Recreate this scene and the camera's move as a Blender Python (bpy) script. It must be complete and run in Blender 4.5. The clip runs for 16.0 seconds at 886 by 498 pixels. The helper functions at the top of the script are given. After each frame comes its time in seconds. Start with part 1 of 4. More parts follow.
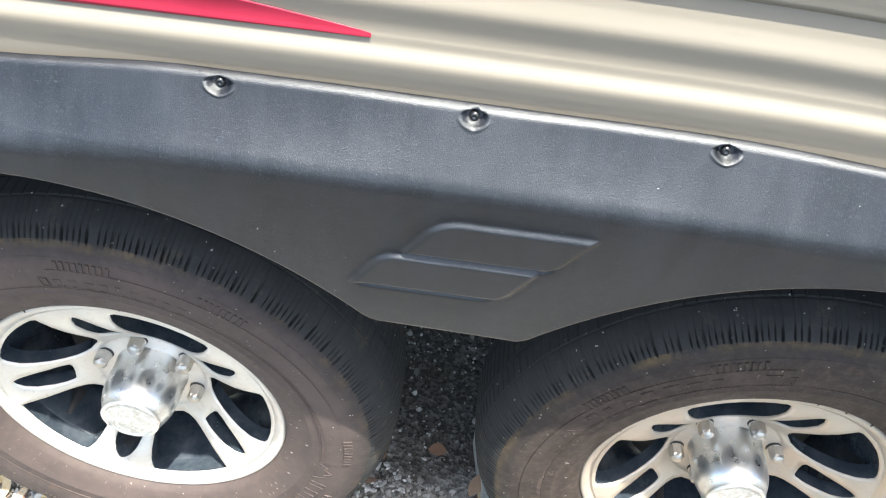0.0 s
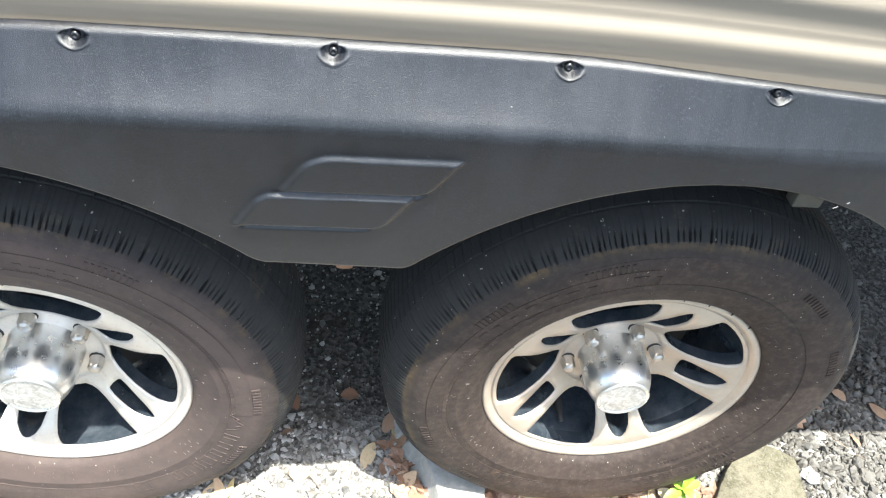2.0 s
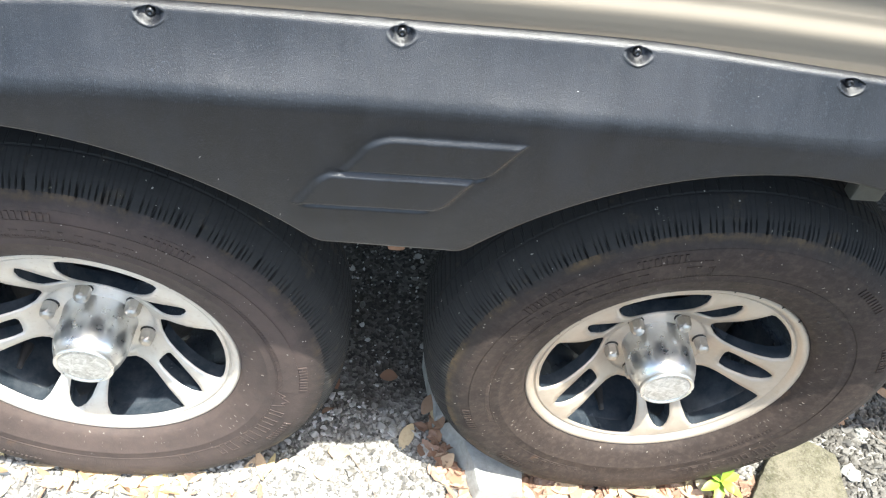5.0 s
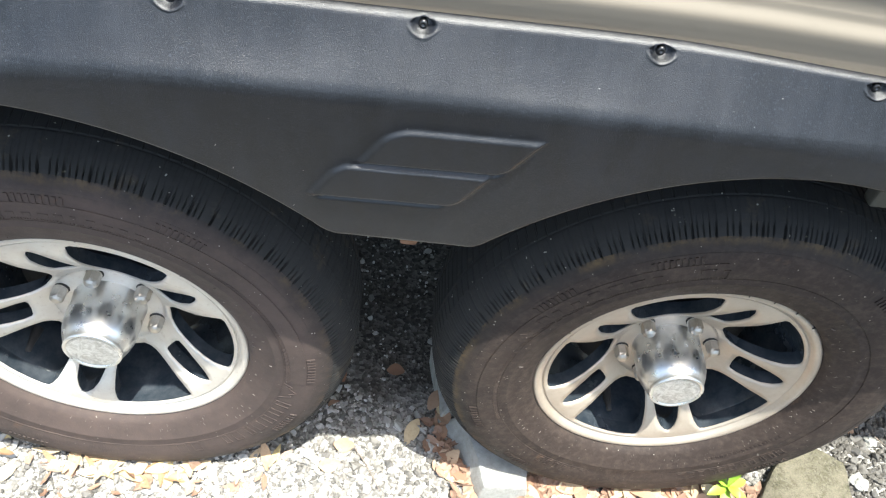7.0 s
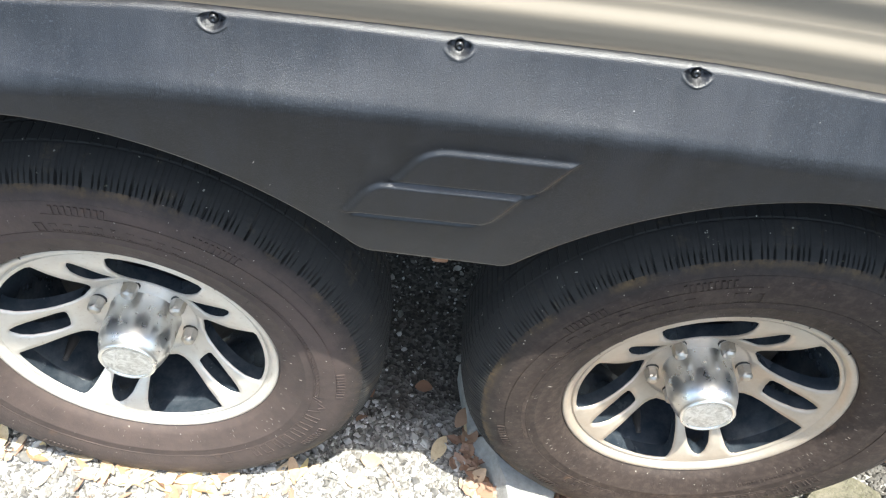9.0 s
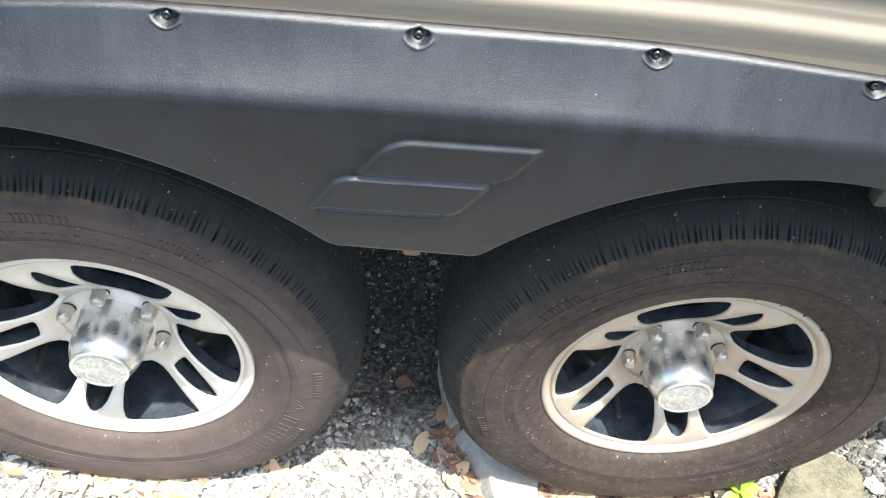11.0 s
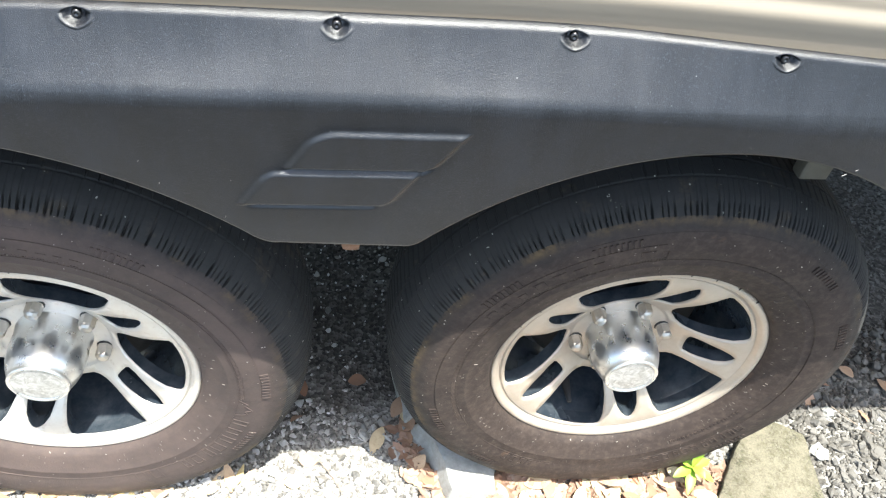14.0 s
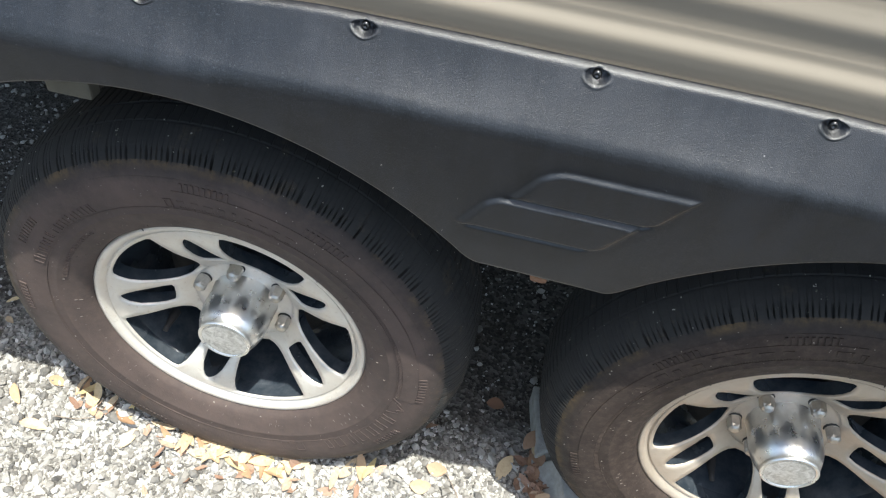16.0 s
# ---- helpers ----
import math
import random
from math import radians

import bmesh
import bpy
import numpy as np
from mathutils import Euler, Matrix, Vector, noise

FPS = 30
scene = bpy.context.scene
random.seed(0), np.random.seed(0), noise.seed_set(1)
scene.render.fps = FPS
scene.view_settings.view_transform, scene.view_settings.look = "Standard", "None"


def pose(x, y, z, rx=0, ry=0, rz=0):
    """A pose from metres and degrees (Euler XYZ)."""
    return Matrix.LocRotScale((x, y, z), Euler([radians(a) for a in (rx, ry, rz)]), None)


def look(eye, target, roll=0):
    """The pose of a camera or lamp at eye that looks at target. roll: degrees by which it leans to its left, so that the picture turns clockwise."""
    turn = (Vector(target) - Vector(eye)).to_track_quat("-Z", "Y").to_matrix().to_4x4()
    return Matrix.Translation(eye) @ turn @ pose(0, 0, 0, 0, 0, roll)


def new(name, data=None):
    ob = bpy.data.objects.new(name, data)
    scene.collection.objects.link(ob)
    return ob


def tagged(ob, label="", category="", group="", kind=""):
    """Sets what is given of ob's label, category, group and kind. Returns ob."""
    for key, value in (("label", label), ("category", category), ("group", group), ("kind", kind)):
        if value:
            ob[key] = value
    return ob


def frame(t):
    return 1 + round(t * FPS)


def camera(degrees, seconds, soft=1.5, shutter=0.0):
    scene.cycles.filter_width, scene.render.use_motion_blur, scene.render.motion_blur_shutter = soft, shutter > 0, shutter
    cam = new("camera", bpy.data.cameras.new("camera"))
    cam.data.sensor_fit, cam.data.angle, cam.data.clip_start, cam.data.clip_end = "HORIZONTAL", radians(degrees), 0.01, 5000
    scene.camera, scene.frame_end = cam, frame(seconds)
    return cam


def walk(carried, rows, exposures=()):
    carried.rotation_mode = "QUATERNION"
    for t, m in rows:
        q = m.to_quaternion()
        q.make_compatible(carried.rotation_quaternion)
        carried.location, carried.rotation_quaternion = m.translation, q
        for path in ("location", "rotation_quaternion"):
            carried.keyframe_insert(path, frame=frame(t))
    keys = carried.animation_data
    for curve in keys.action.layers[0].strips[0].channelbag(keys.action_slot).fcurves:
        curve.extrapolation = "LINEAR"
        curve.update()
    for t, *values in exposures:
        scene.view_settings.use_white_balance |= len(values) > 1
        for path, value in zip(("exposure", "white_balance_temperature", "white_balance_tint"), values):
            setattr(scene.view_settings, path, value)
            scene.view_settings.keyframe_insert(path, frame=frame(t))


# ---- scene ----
cam = camera(60.79, 16.0, soft=1.2)
PATH = [
    (0, (-0.4511, -0.6359, 1.2779), (-0.4486, 0.0883, 0.5884), 7.78),
    (0.5, (-0.4497, -0.6461, 1.2724), (-0.4072, 0.0504, 0.5562), 8.63),
    (1, (-0.4282, -0.6763, 1.2714), (-0.3359, 0.0105, 0.5505), 8.36),
    (1.5, (-0.4281, -0.6870, 1.2784), (-0.3187, -0.0010, 0.5591), 8.43),
    (2, (-0.4245, -0.6835, 1.2873), (-0.2955, 0.0046, 0.5732), 9.38),
    (2.5, (-0.4205, -0.6726, 1.2916), (-0.2718, 0.0185, 0.5844), 10.41),
    (3, (-0.4210, -0.6735, 1.2920), (-0.2698, 0.0178, 0.5854), 10.56),
    (3.5, (-0.4318, -0.6768, 1.2884), (-0.2903, 0.0154, 0.5807), 10.65),
    (4, (-0.4430, -0.6808, 1.2864), (-0.3309, 0.0125, 0.5746), 9.43),
    (4.5, (-0.4511, -0.6826, 1.2807), (-0.3515, 0.0018, 0.5584), 9.02),
    (4.7, (-0.4527, -0.6855, 1.2837), (-0.3570, 0.0018, 0.5484), 8.82),
    (6.8, (-0.4590, -0.6820, 1.2816), (-0.3651, -0.0093, 0.5411), 9.55),
    (7, (-0.4598, -0.6808, 1.2779), (-0.3754, -0.0093, 0.5417), 10.05),
    (7.5, (-0.4605, -0.6741, 1.2760), (-0.3842, 0.0000, 0.5414), 10.08),
    (8, (-0.4553, -0.6620, 1.2824), (-0.3794, 0.0131, 0.5485), 10.06),
    (8.5, (-0.4668, -0.6732, 1.2833), (-0.4197, 0.0126, 0.5571), 10.03),
    (9, (-0.4641, -0.6820, 1.2828), (-0.4187, 0.0040, 0.5566), 8.53),
    (11.5, (-0.4443, -0.6831, 1.2752), (-0.3522, -0.0011, 0.5497), 7.55),
    (12, (-0.4329, -0.6829, 1.2741), (-0.3155, -0.0025, 0.5507), 7.12),
    (12.5, (-0.4312, -0.6874, 1.2762), (-0.3047, -0.0072, 0.5541), 7.39),
    (13, (-0.4328, -0.6913, 1.2779), (-0.3074, -0.0114, 0.5554), 7.24),
    (13.5, (-0.4339, -0.6926, 1.2775), (-0.3077, -0.0107, 0.5570), 7.12),
    (14, (-0.4293, -0.6920, 1.2737), (-0.3024, -0.0117, 0.5518), 8.16),
    (14.5, (-0.4451, -0.6963, 1.2757), (-0.3540, -0.0175, 0.5470), 7.91),
    (15, (-0.4727, -0.7002, 1.2821), (-0.4338, -0.0080, 0.5614), 10.58),
    (15.5, (-0.4996, -0.6976, 1.2842), (-0.5304, -0.0067, 0.5619), 10.49),
    (16, (-0.5021, -0.7013, 1.2892), (-0.5518, -0.0096, 0.5687), 9.78),]
EXPOSURES = [(t, stops, 6450, 4) for t, stops in ((0.0, 1.98), (0.5, 2.14), (1.0, 2.02), (1.5, 1.86), (2.0, 1.90), (3.0, 2.00), (3.5, 1.98), (4.0, 1.83), (4.5, 1.80), (7.0, 1.46), (7.5, 1.50), (8.0, 1.66), (8.5, 1.70), (9.0, 1.58), (11.5, 1.80), (12.5, 1.84), (13.5, 1.86), (14.5, 1.68), (15.0, 1.44), (15.5, 1.20), (16.0, 1.04))]
walk(cam, [(t, look(eye, target, roll)) for t, eye, target, roll in PATH], exposures=EXPOSURES)

# ---- light ----
SUN_EL, SUN_AZ = radians(75.4), radians(35)   # azimuth measured from -y towards +x
sun_dir = Vector((math.sin(SUN_AZ) * math.cos(SUN_EL), -math.cos(SUN_AZ) * math.cos(SUN_EL), math.sin(SUN_EL)))
world = bpy.data.worlds.new("sky")
scene.world = world
world.use_nodes = True
wn = world.node_tree
sky = wn.nodes.new("ShaderNodeTexSky")
sky.sky_type, sky.sun_disc, sky.dust_density = "NISHITA", False, 3.0
sky.sun_elevation, sky.sun_rotation = SUN_EL, math.atan2(sun_dir.x, sun_dir.y)
wn.links.new(sky.outputs[0], wn.nodes["Background"].inputs[0])
wn.nodes["Background"].inputs[1].default_value = 0.15
sun = new("sun", bpy.data.lights.new("sun", "SUN"))
sun.data.energy, sun.data.angle, sun.data.color = 4.5, radians(0.6), (1.0, 0.972, 0.93)
sun.matrix_world = look(sun_dir * 10, (0, 0, 0))


# ---- materials ----
class Nodes:
    """A small helper round one node material."""

    def __init__(self, name):
        self.mat = bpy.data.materials.new(name)
        self.mat.use_nodes = True
        self.tree = self.mat.node_tree
        self.bsdf = self.tree.nodes["Principled BSDF"]
        self.coord = self.tree.nodes.new("ShaderNodeTexCoord").outputs["Object"]

    def node(self, kind):
        return self.tree.nodes.new(kind)

    def link(self, a, b):
        self.tree.links.new(a, b)

    def noise(self, scale, detail=4.0, rough=0.6, stretch=None, warp=0.0):
        n = self.node("ShaderNodeTexNoise")
        n.inputs["Scale"].default_value, n.inputs["Detail"].default_value = scale, detail
        n.inputs["Roughness"].default_value, n.inputs["Distortion"].default_value = rough, warp
        if stretch:
            m = self.node("ShaderNodeMapping")
            m.inputs["Scale"].default_value = stretch
            self.link(self.coord, m.inputs[0])
            self.link(m.outputs[0], n.inputs["Vector"])
        else:
            self.link(self.coord, n.inputs["Vector"])
        return n.outputs[0]

    def ramp(self, fac, stops):
        r = self.node("ShaderNodeValToRGB")
        el = r.color_ramp.elements
        while len(el) < len(stops):
            el.new(0.5)
        for e, (p, c) in zip(el, stops):
            e.position = p
            e.color = (c, c, c, 1) if isinstance(c, (int, float)) else (*c, 1)
        self.link(fac, r.inputs[0])
        return r.outputs[0]

    def mix(self, fac, a, b, blend="MIX"):
        m = self.node("ShaderNodeMix")
        m.data_type, m.blend_type = "RGBA", blend
        for socket, v in ((m.inputs[0], fac), (m.inputs[6], a), (m.inputs[7], b)):
            if hasattr(v, "is_linked"):
                self.link(v, socket)
            elif isinstance(v, (int, float)):
                socket.default_value = v
            else:
                socket.default_value = (*v, 1)
        return m.outputs[2]

    def bump(self, height, strength, distance, normal=None):
        b = self.node("ShaderNodeBump")
        b.inputs["Strength"].default_value, b.inputs["Distance"].default_value = strength, distance
        self.link(height, b.inputs["Height"])
        if normal is not None:
            self.link(normal, b.inputs["Normal"])
        return b.outputs[0]

    def done(self, color=None, rough=None, metal=0.0, normal=None, spec=0.5, coat=0.0):
        for key, v in (("Base Color", color), ("Roughness", rough), ("Normal", normal)):
            if v is None:
                continue
            if hasattr(v, "is_linked"):
                self.link(v, self.bsdf.inputs[key])
            else:
                self.bsdf.inputs[key].default_value = (*v, 1) if key == "Base Color" else v
        self.bsdf.inputs["Metallic"].default_value = metal
        self.bsdf.inputs["Specular IOR Level"].default_value = spec
        self.bsdf.inputs["Coat Weight"].default_value = coat
        return self.mat


def m_skirt():
    n = Nodes("black_textured_plastic")
    grain = n.noise(1300, 2, 0.6)
    dust = n.ramp(n.noise(9, 6, 0.65, (1, 1, 0.6)), [(0.35, 0.0), (0.75, 1.0)])
    col = n.mix(n.mix(0.5, dust, n.noise(60)), (0.0024, 0.0029, 0.0040), (0.0064, 0.0073, 0.0094))
    streak = n.ramp(n.noise(1.0, 5, 0.7, (55, 1, 5)), [(0.45, 0.0), (0.75, 0.3)])
    col = n.mix(streak, col, (0.018, 0.0192, 0.0245))
    specks = n.ramp(n.noise(330, 1, 0.4), [(0.825, 0.0), (0.84, 1.0)])
    col = n.mix(specks, col, (0.30, 0.29, 0.27))
    powder = n.ramp(n.noise(520, 3, 0.7), [(0.56, 0.0), (0.70, 0.9)])
    patch = n.ramp(n.noise(5, 5, 0.65), [(0.35, 0.25), (0.7, 1.0)])
    col = n.mix(n.mix(1.0, powder, patch, "MULTIPLY"), col, (0.056, 0.061, 0.075))
    # rain streaks and dull dusty blotches
    stain = n.mix(1.0, n.ramp(n.noise(1.0, 6, 0.75, (38, 1, 9)), [(0.40, 0.0), (0.66, 1.0)]), n.ramp(n.noise(13, 5, 0.7), [(0.32, 0.2), (0.68, 1.0)]), "MULTIPLY")
    col = n.mix(stain, col, (0.0135, 0.0152, 0.0200))
    rough = n.mix(stain, n.ramp(n.noise(16, 5, 0.7), [(0.3, 0.30), (0.7, 0.41)]), (0.45, 0.45, 0.45))
    waves = n.bump(n.noise(26, 3, 0.55), 0.20, 0.0030)
    return n.done(col, rough, normal=n.bump(grain, 0.60, 0.0006, waves), spec=0.70)


def m_siding():
    n = Nodes("beige_siding_paint")
    streak = n.noise(6, 5, 0.6, (0.5, 4, 6))
    col = n.mix(streak, (0.226, 0.192, 0.148), (0.264, 0.231, 0.185))
    dirt = n.ramp(n.noise(45, 5, 0.7, (0.5, 1, 2)), [(0.55, 0.0), (0.8, 0.5)])
    col = n.mix(dirt, col, (0.20, 0.172, 0.135))
    return n.done(col, n.ramp(streak, [(0.3, 0.36), (0.7, 0.46)]), spec=0.30, normal=n.bump(n.noise(7, 2, 0.5, (1, 1, 3)), 0.12, 0.004))


def m_rubber(name, dark, light):
    n = Nodes(name)
    big = n.ramp(n.noise(7, 6, 0.65), [(0.3, 0.0), (0.72, 1.0)])
    col = n.mix(big, dark, light)
    col = n.mix(n.ramp(n.noise(90, 5, 0.7), [(0.45, 0.0), (0.8, 0.6)]), col, (0.105, 0.078, 0.062))
    rust = n.ramp(n.noise(22, 4, 0.6), [(0.68, 0.0), (0.80, 0.55)])
    col = n.mix(rust, col, (0.15, 0.085, 0.05))
    # the brown bloom ends raggedly towards the shoulder
    flat = n.node("ShaderNodeVectorMath")
    flat.operation = "MULTIPLY"
    n.link(n.coord, flat.inputs[0])
    flat.inputs[1].default_value = (1, 0, 1)
    reach = n.node("ShaderNodeVectorMath")
    reach.operation = "LENGTH"
    n.link(flat.outputs[0], reach.inputs[0])
    ragged = n.node("ShaderNodeMath")
    ragged.operation = "MULTIPLY_ADD"
    n.link(n.noise(24, 5, 0.7), ragged.inputs[0])
    ragged.inputs[1].default_value = 0.045
    n.link(reach.outputs["Value"], ragged.inputs[2])
    fade = n.node("ShaderNodeMapRange")
    fade.inputs[1].default_value, fade.inputs[2].default_value = 0.330, 0.364
    n.link(ragged.outputs[0], fade.inputs[0])
    col = n.mix(fade.outputs[0], col, (0.021, 0.0198, 0.0188))
    # ochre mud caught in patches along the shoulder's edge
    rise, fall = n.node("ShaderNodeMapRange"), n.node("ShaderNodeMapRange")
    rise.inputs[1].default_value, rise.inputs[2].default_value = 0.322, 0.331
    fall.inputs[1].default_value, fall.inputs[2].default_value = 0.345, 0.341
    for m in (rise, fall):
        n.link(reach.outputs["Value"], m.inputs[0])
    mud = n.mix(1.0, n.mix(1.0, rise.outputs[0], fall.outputs[0], "MULTIPLY"), n.ramp(n.noise(11, 6, 0.75), [(0.46, 0.0), (0.68, 0.75)]), "MULTIPLY")
    col = n.mix(mud, col, (0.135, 0.088, 0.040))
    specks = n.ramp(n.noise(240, 1, 0.4), [(0.77, 0.0), (0.79, 1.0)])
    col = n.mix(specks, col, (0.32, 0.29, 0.25))
    return n.done(col, n.ramp(n.noise(30), [(0.3, 0.58), (0.7, 0.78)]), normal=n.bump(n.noise(260, 4, 0.7), 0.35, 0.0012, n.bump(n.noise(18, 4, 0.6), 0.25, 0.004)), spec=0.24)


def m_tread():
    n = Nodes("worn_tread_rubber")
    col = n.mix(n.noise(30, 5, 0.7), (0.0185, 0.0187, 0.0185), (0.043, 0.0415, 0.0390))
    mud = n.ramp(n.noise(19, 5, 0.7), [(0.58, 0.0), (0.80, 0.55)])
    col = n.mix(mud, col, (0.13, 0.095, 0.06))
    blots = n.ramp(n.noise(34, 4, 0.75), [(0.70, 0.0), (0.77, 0.7)])
    col = n.mix(blots, col, (0.28, 0.26, 0.20))
    specks = n.ramp(n.noise(150, 1, 0.4), [(0.77, 0.0), (0.79, 1.0)])
    col = n.mix(specks, col, (0.34, 0.32, 0.28))
    return n.done(col, 0.80, normal=n.bump(n.noise(160, 4, 0.7), 0.4, 0.0015), spec=0.2)


def m_alloy(name, bright, dull):
    n = Nodes(name)
    tarn = n.ramp(n.noise(16, 6, 0.7), [(0.35, 0.0), (0.75, 1.0)])
    col = n.mix(tarn, bright, dull)
    col = n.mix(n.ramp(n.noise(120, 4, 0.7), [(0.58, 0.0), (0.75, 0.6)]), col, (0.42, 0.34, 0.26))
    return n.done(col, n.ramp(n.noise(40), [(0.3, 0.34), (0.7, 0.50)]), metal=0.45, normal=n.bump(n.noise(420, 2), 0.08, 0.001))


def m_pocket():
    n = Nodes("gloss_black_wheel_paint")
    col = n.mix(n.ramp(n.noise(25, 5, 0.7), [(0.4, 0.0), (0.8, 0.7)]), (0.022, 0.029, 0.037), (0.092, 0.100, 0.108))
    return n.done(col, n.ramp(n.noise(18), [(0.3, 0.12), (0.7, 0.30)]), spec=0.5)


def m_chrome():
    n = Nodes("weathered_chrome")
    pit = n.ramp(n.noise(150, 5, 0.75), [(0.55, 0.0), (0.72, 1.0)])
    col = n.mix(pit, (0.80, 0.79, 0.76), (0.68, 0.66, 0.62))
    rough = n.ramp(n.noise(60, 5, 0.7), [(0.3, 0.25), (0.75, 0.36)])
    return n.done(col, rough, metal=0.93, normal=n.bump(n.noise(70, 3), 0.02, 0.001))


def m_cap_face():
    n = Nodes("pitted_cap_face")
    pit = n.noise(95, 4, 0.7, warp=1.5)
    col = n.mix(n.ramp(pit, [(0.4, 0.0), (0.65, 1.0)]), (0.66, 0.65, 0.62), (0.38, 0.365, 0.335))
    return n.done(col, 0.40, metal=0.6, normal=n.bump(pit, 0.5, 0.002))


def m_simple(name, a, b, rough=0.8, scale=30.0, bump=0.3, metal=0.0, dist=0.003):
    n = Nodes(name)
    f = n.noise(scale, 6, 0.7)
    return n.done(n.mix(n.ramp(f, [(0.3, 0.0), (0.7, 1.0)]), a, b), rough, metal=metal, normal=n.bump(n.noise(scale * 6, 4, 0.7), bump, dist), spec=0.4)


def m_stones():
    n = Nodes("mixed_gravel_stone")
    g = n.node("ShaderNodeNewGeometry")
    base = n.ramp(g.outputs["Random Per Island"], [(0.0, (0.07, 0.068, 0.066)), (0.28, (0.20, 0.187, 0.168)), (0.58, (0.35, 0.336, 0.31)), (0.88, (0.49, 0.475, 0.445)), (1.0, (0.68, 0.67, 0.64))])
    col = n.mix(n.ramp(n.noise(180, 5, 0.7), [(0.35, 0.0), (0.7, 0.45)]), base, (0.28, 0.255, 0.22))
    # soil-stained beyond the mossy paver and in patches
    place = n.node("ShaderNodeSeparateXYZ")
    n.link(n.coord, place.inputs[0])
    soil = n.node("ShaderNodeMapRange")
    soil.inputs[1].default_value, soil.inputs[2].default_value, soil.inputs[4].default_value = 0.20, 0.42, 0.86
    n.link(place.outputs[0], soil.inputs[0])
    stain = n.mix(1.0, n.ramp(n.noise(7, 5, 0.7), [(0.52, 0.0), (0.75, 0.5)]), soil.outputs[0], "ADD")
    col = n.mix(stain, col, (0.112, 0.103, 0.090))
    return n.done(col, 0.85, normal=n.bump(n.noise(300, 4, 0.7), 0.4, 0.0015), spec=0.3)


def m_ground():
    n = Nodes("fine_grit_ground")
    v = n.node("ShaderNodeTexVoronoi")
    v.inputs["Scale"].default_value = 150
    n.link(n.coord, v.inputs["Vector"])
    sep = n.node("ShaderNodeSeparateColor")
    n.link(v.outputs["Color"], sep.inputs[0])
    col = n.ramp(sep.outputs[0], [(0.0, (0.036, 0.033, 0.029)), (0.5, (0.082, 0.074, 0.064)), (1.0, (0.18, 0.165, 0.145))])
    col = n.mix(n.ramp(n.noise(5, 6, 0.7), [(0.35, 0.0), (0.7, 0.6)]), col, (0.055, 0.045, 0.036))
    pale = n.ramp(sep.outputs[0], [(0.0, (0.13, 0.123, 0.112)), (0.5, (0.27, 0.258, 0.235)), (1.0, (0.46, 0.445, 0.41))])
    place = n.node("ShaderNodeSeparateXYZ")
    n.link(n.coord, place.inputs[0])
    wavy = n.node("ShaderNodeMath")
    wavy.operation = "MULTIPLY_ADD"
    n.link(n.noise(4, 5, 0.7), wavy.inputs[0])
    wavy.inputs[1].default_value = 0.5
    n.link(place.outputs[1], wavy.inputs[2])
    # dark grit under the trailer, its tone also standing in for shade there
    under_dark = n.node("ShaderNodeMapRange")
    under_dark.inputs[1].default_value, under_dark.inputs[2].default_value = 0.28, 0.42
    n.link(wavy.outputs[0], under_dark.inputs[0])
    col = n.mix(under_dark.outputs[0], pale, col)
    # dark grey added on unseen ground out from the trailer, dimming the skirt's reflections
    outer_edge = n.node("ShaderNodeMapRange")
    outer_edge.inputs[1].default_value, outer_edge.inputs[2].default_value = -0.10, -0.32
    n.link(wavy.outputs[0], outer_edge.inputs[0])
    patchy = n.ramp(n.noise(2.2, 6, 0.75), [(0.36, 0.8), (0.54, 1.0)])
    outer_dark = n.mix(1.0, outer_edge.outputs[0], patchy, "MULTIPLY")
    col = n.mix(outer_dark, col, n.mix(n.noise(60, 5, 0.7), (0.023, 0.026, 0.030), (0.050, 0.053, 0.058)))
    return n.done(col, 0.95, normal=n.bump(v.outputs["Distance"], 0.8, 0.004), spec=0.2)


def m_leaf(name, tones):
    n = Nodes(name)
    info = n.node("ShaderNodeObjectInfo")
    base = n.ramp(info.outputs["Random"], list(zip((0.0, 0.3, 0.7, 1.0), tones)))
    col = n.mix(n.ramp(n.noise(140, 5, 0.7), [(0.48, 0.0), (0.78, 0.5)]), base, (0.24, 0.13, 0.06))
    return n.done(col, 0.7, normal=n.bump(n.noise(200, 3), 0.3, 0.001))


def m_litter():
    n = Nodes("crumbled_leaf_litter")
    g = n.node("ShaderNodeNewGeometry")
    base = n.ramp(g.outputs["Random Per Island"], [(0.0, (0.20, 0.115, 0.08)), (0.4, (0.35, 0.225, 0.16)), (0.75, (0.44, 0.30, 0.22)), (1.0, (0.54, 0.42, 0.31))])
    return n.done(n.mix(n.noise(200, 4, 0.7), base, (0.20, 0.115, 0.07)), 0.8)


def m_moss():
    n = Nodes("mossy_concrete")
    stone = n.mix(n.ramp(n.noise(260, 4, 0.8), [(0.42, 0.0), (0.66, 1.0)]), (0.04, 0.037, 0.027), (0.36, 0.33, 0.25))
    bare = n.ramp(n.noise(24, 5, 0.7), [(0.34, 0.0), (0.58, 0.85)])
    moss = n.ramp(n.noise(130, 6, 0.85), [(0.44, 0.0), (0.58, 0.85)])
    col = n.mix(moss, stone, (0.050, 0.052, 0.022))
    col = n.mix(bare, col, n.mix(n.noise(300, 4, 0.8), (0.055, 0.050, 0.031), (0.31, 0.275, 0.205)))
    return n.done(col, 0.95, normal=n.bump(n.noise(240, 5, 0.75), 0.7, 0.004), spec=0.2)


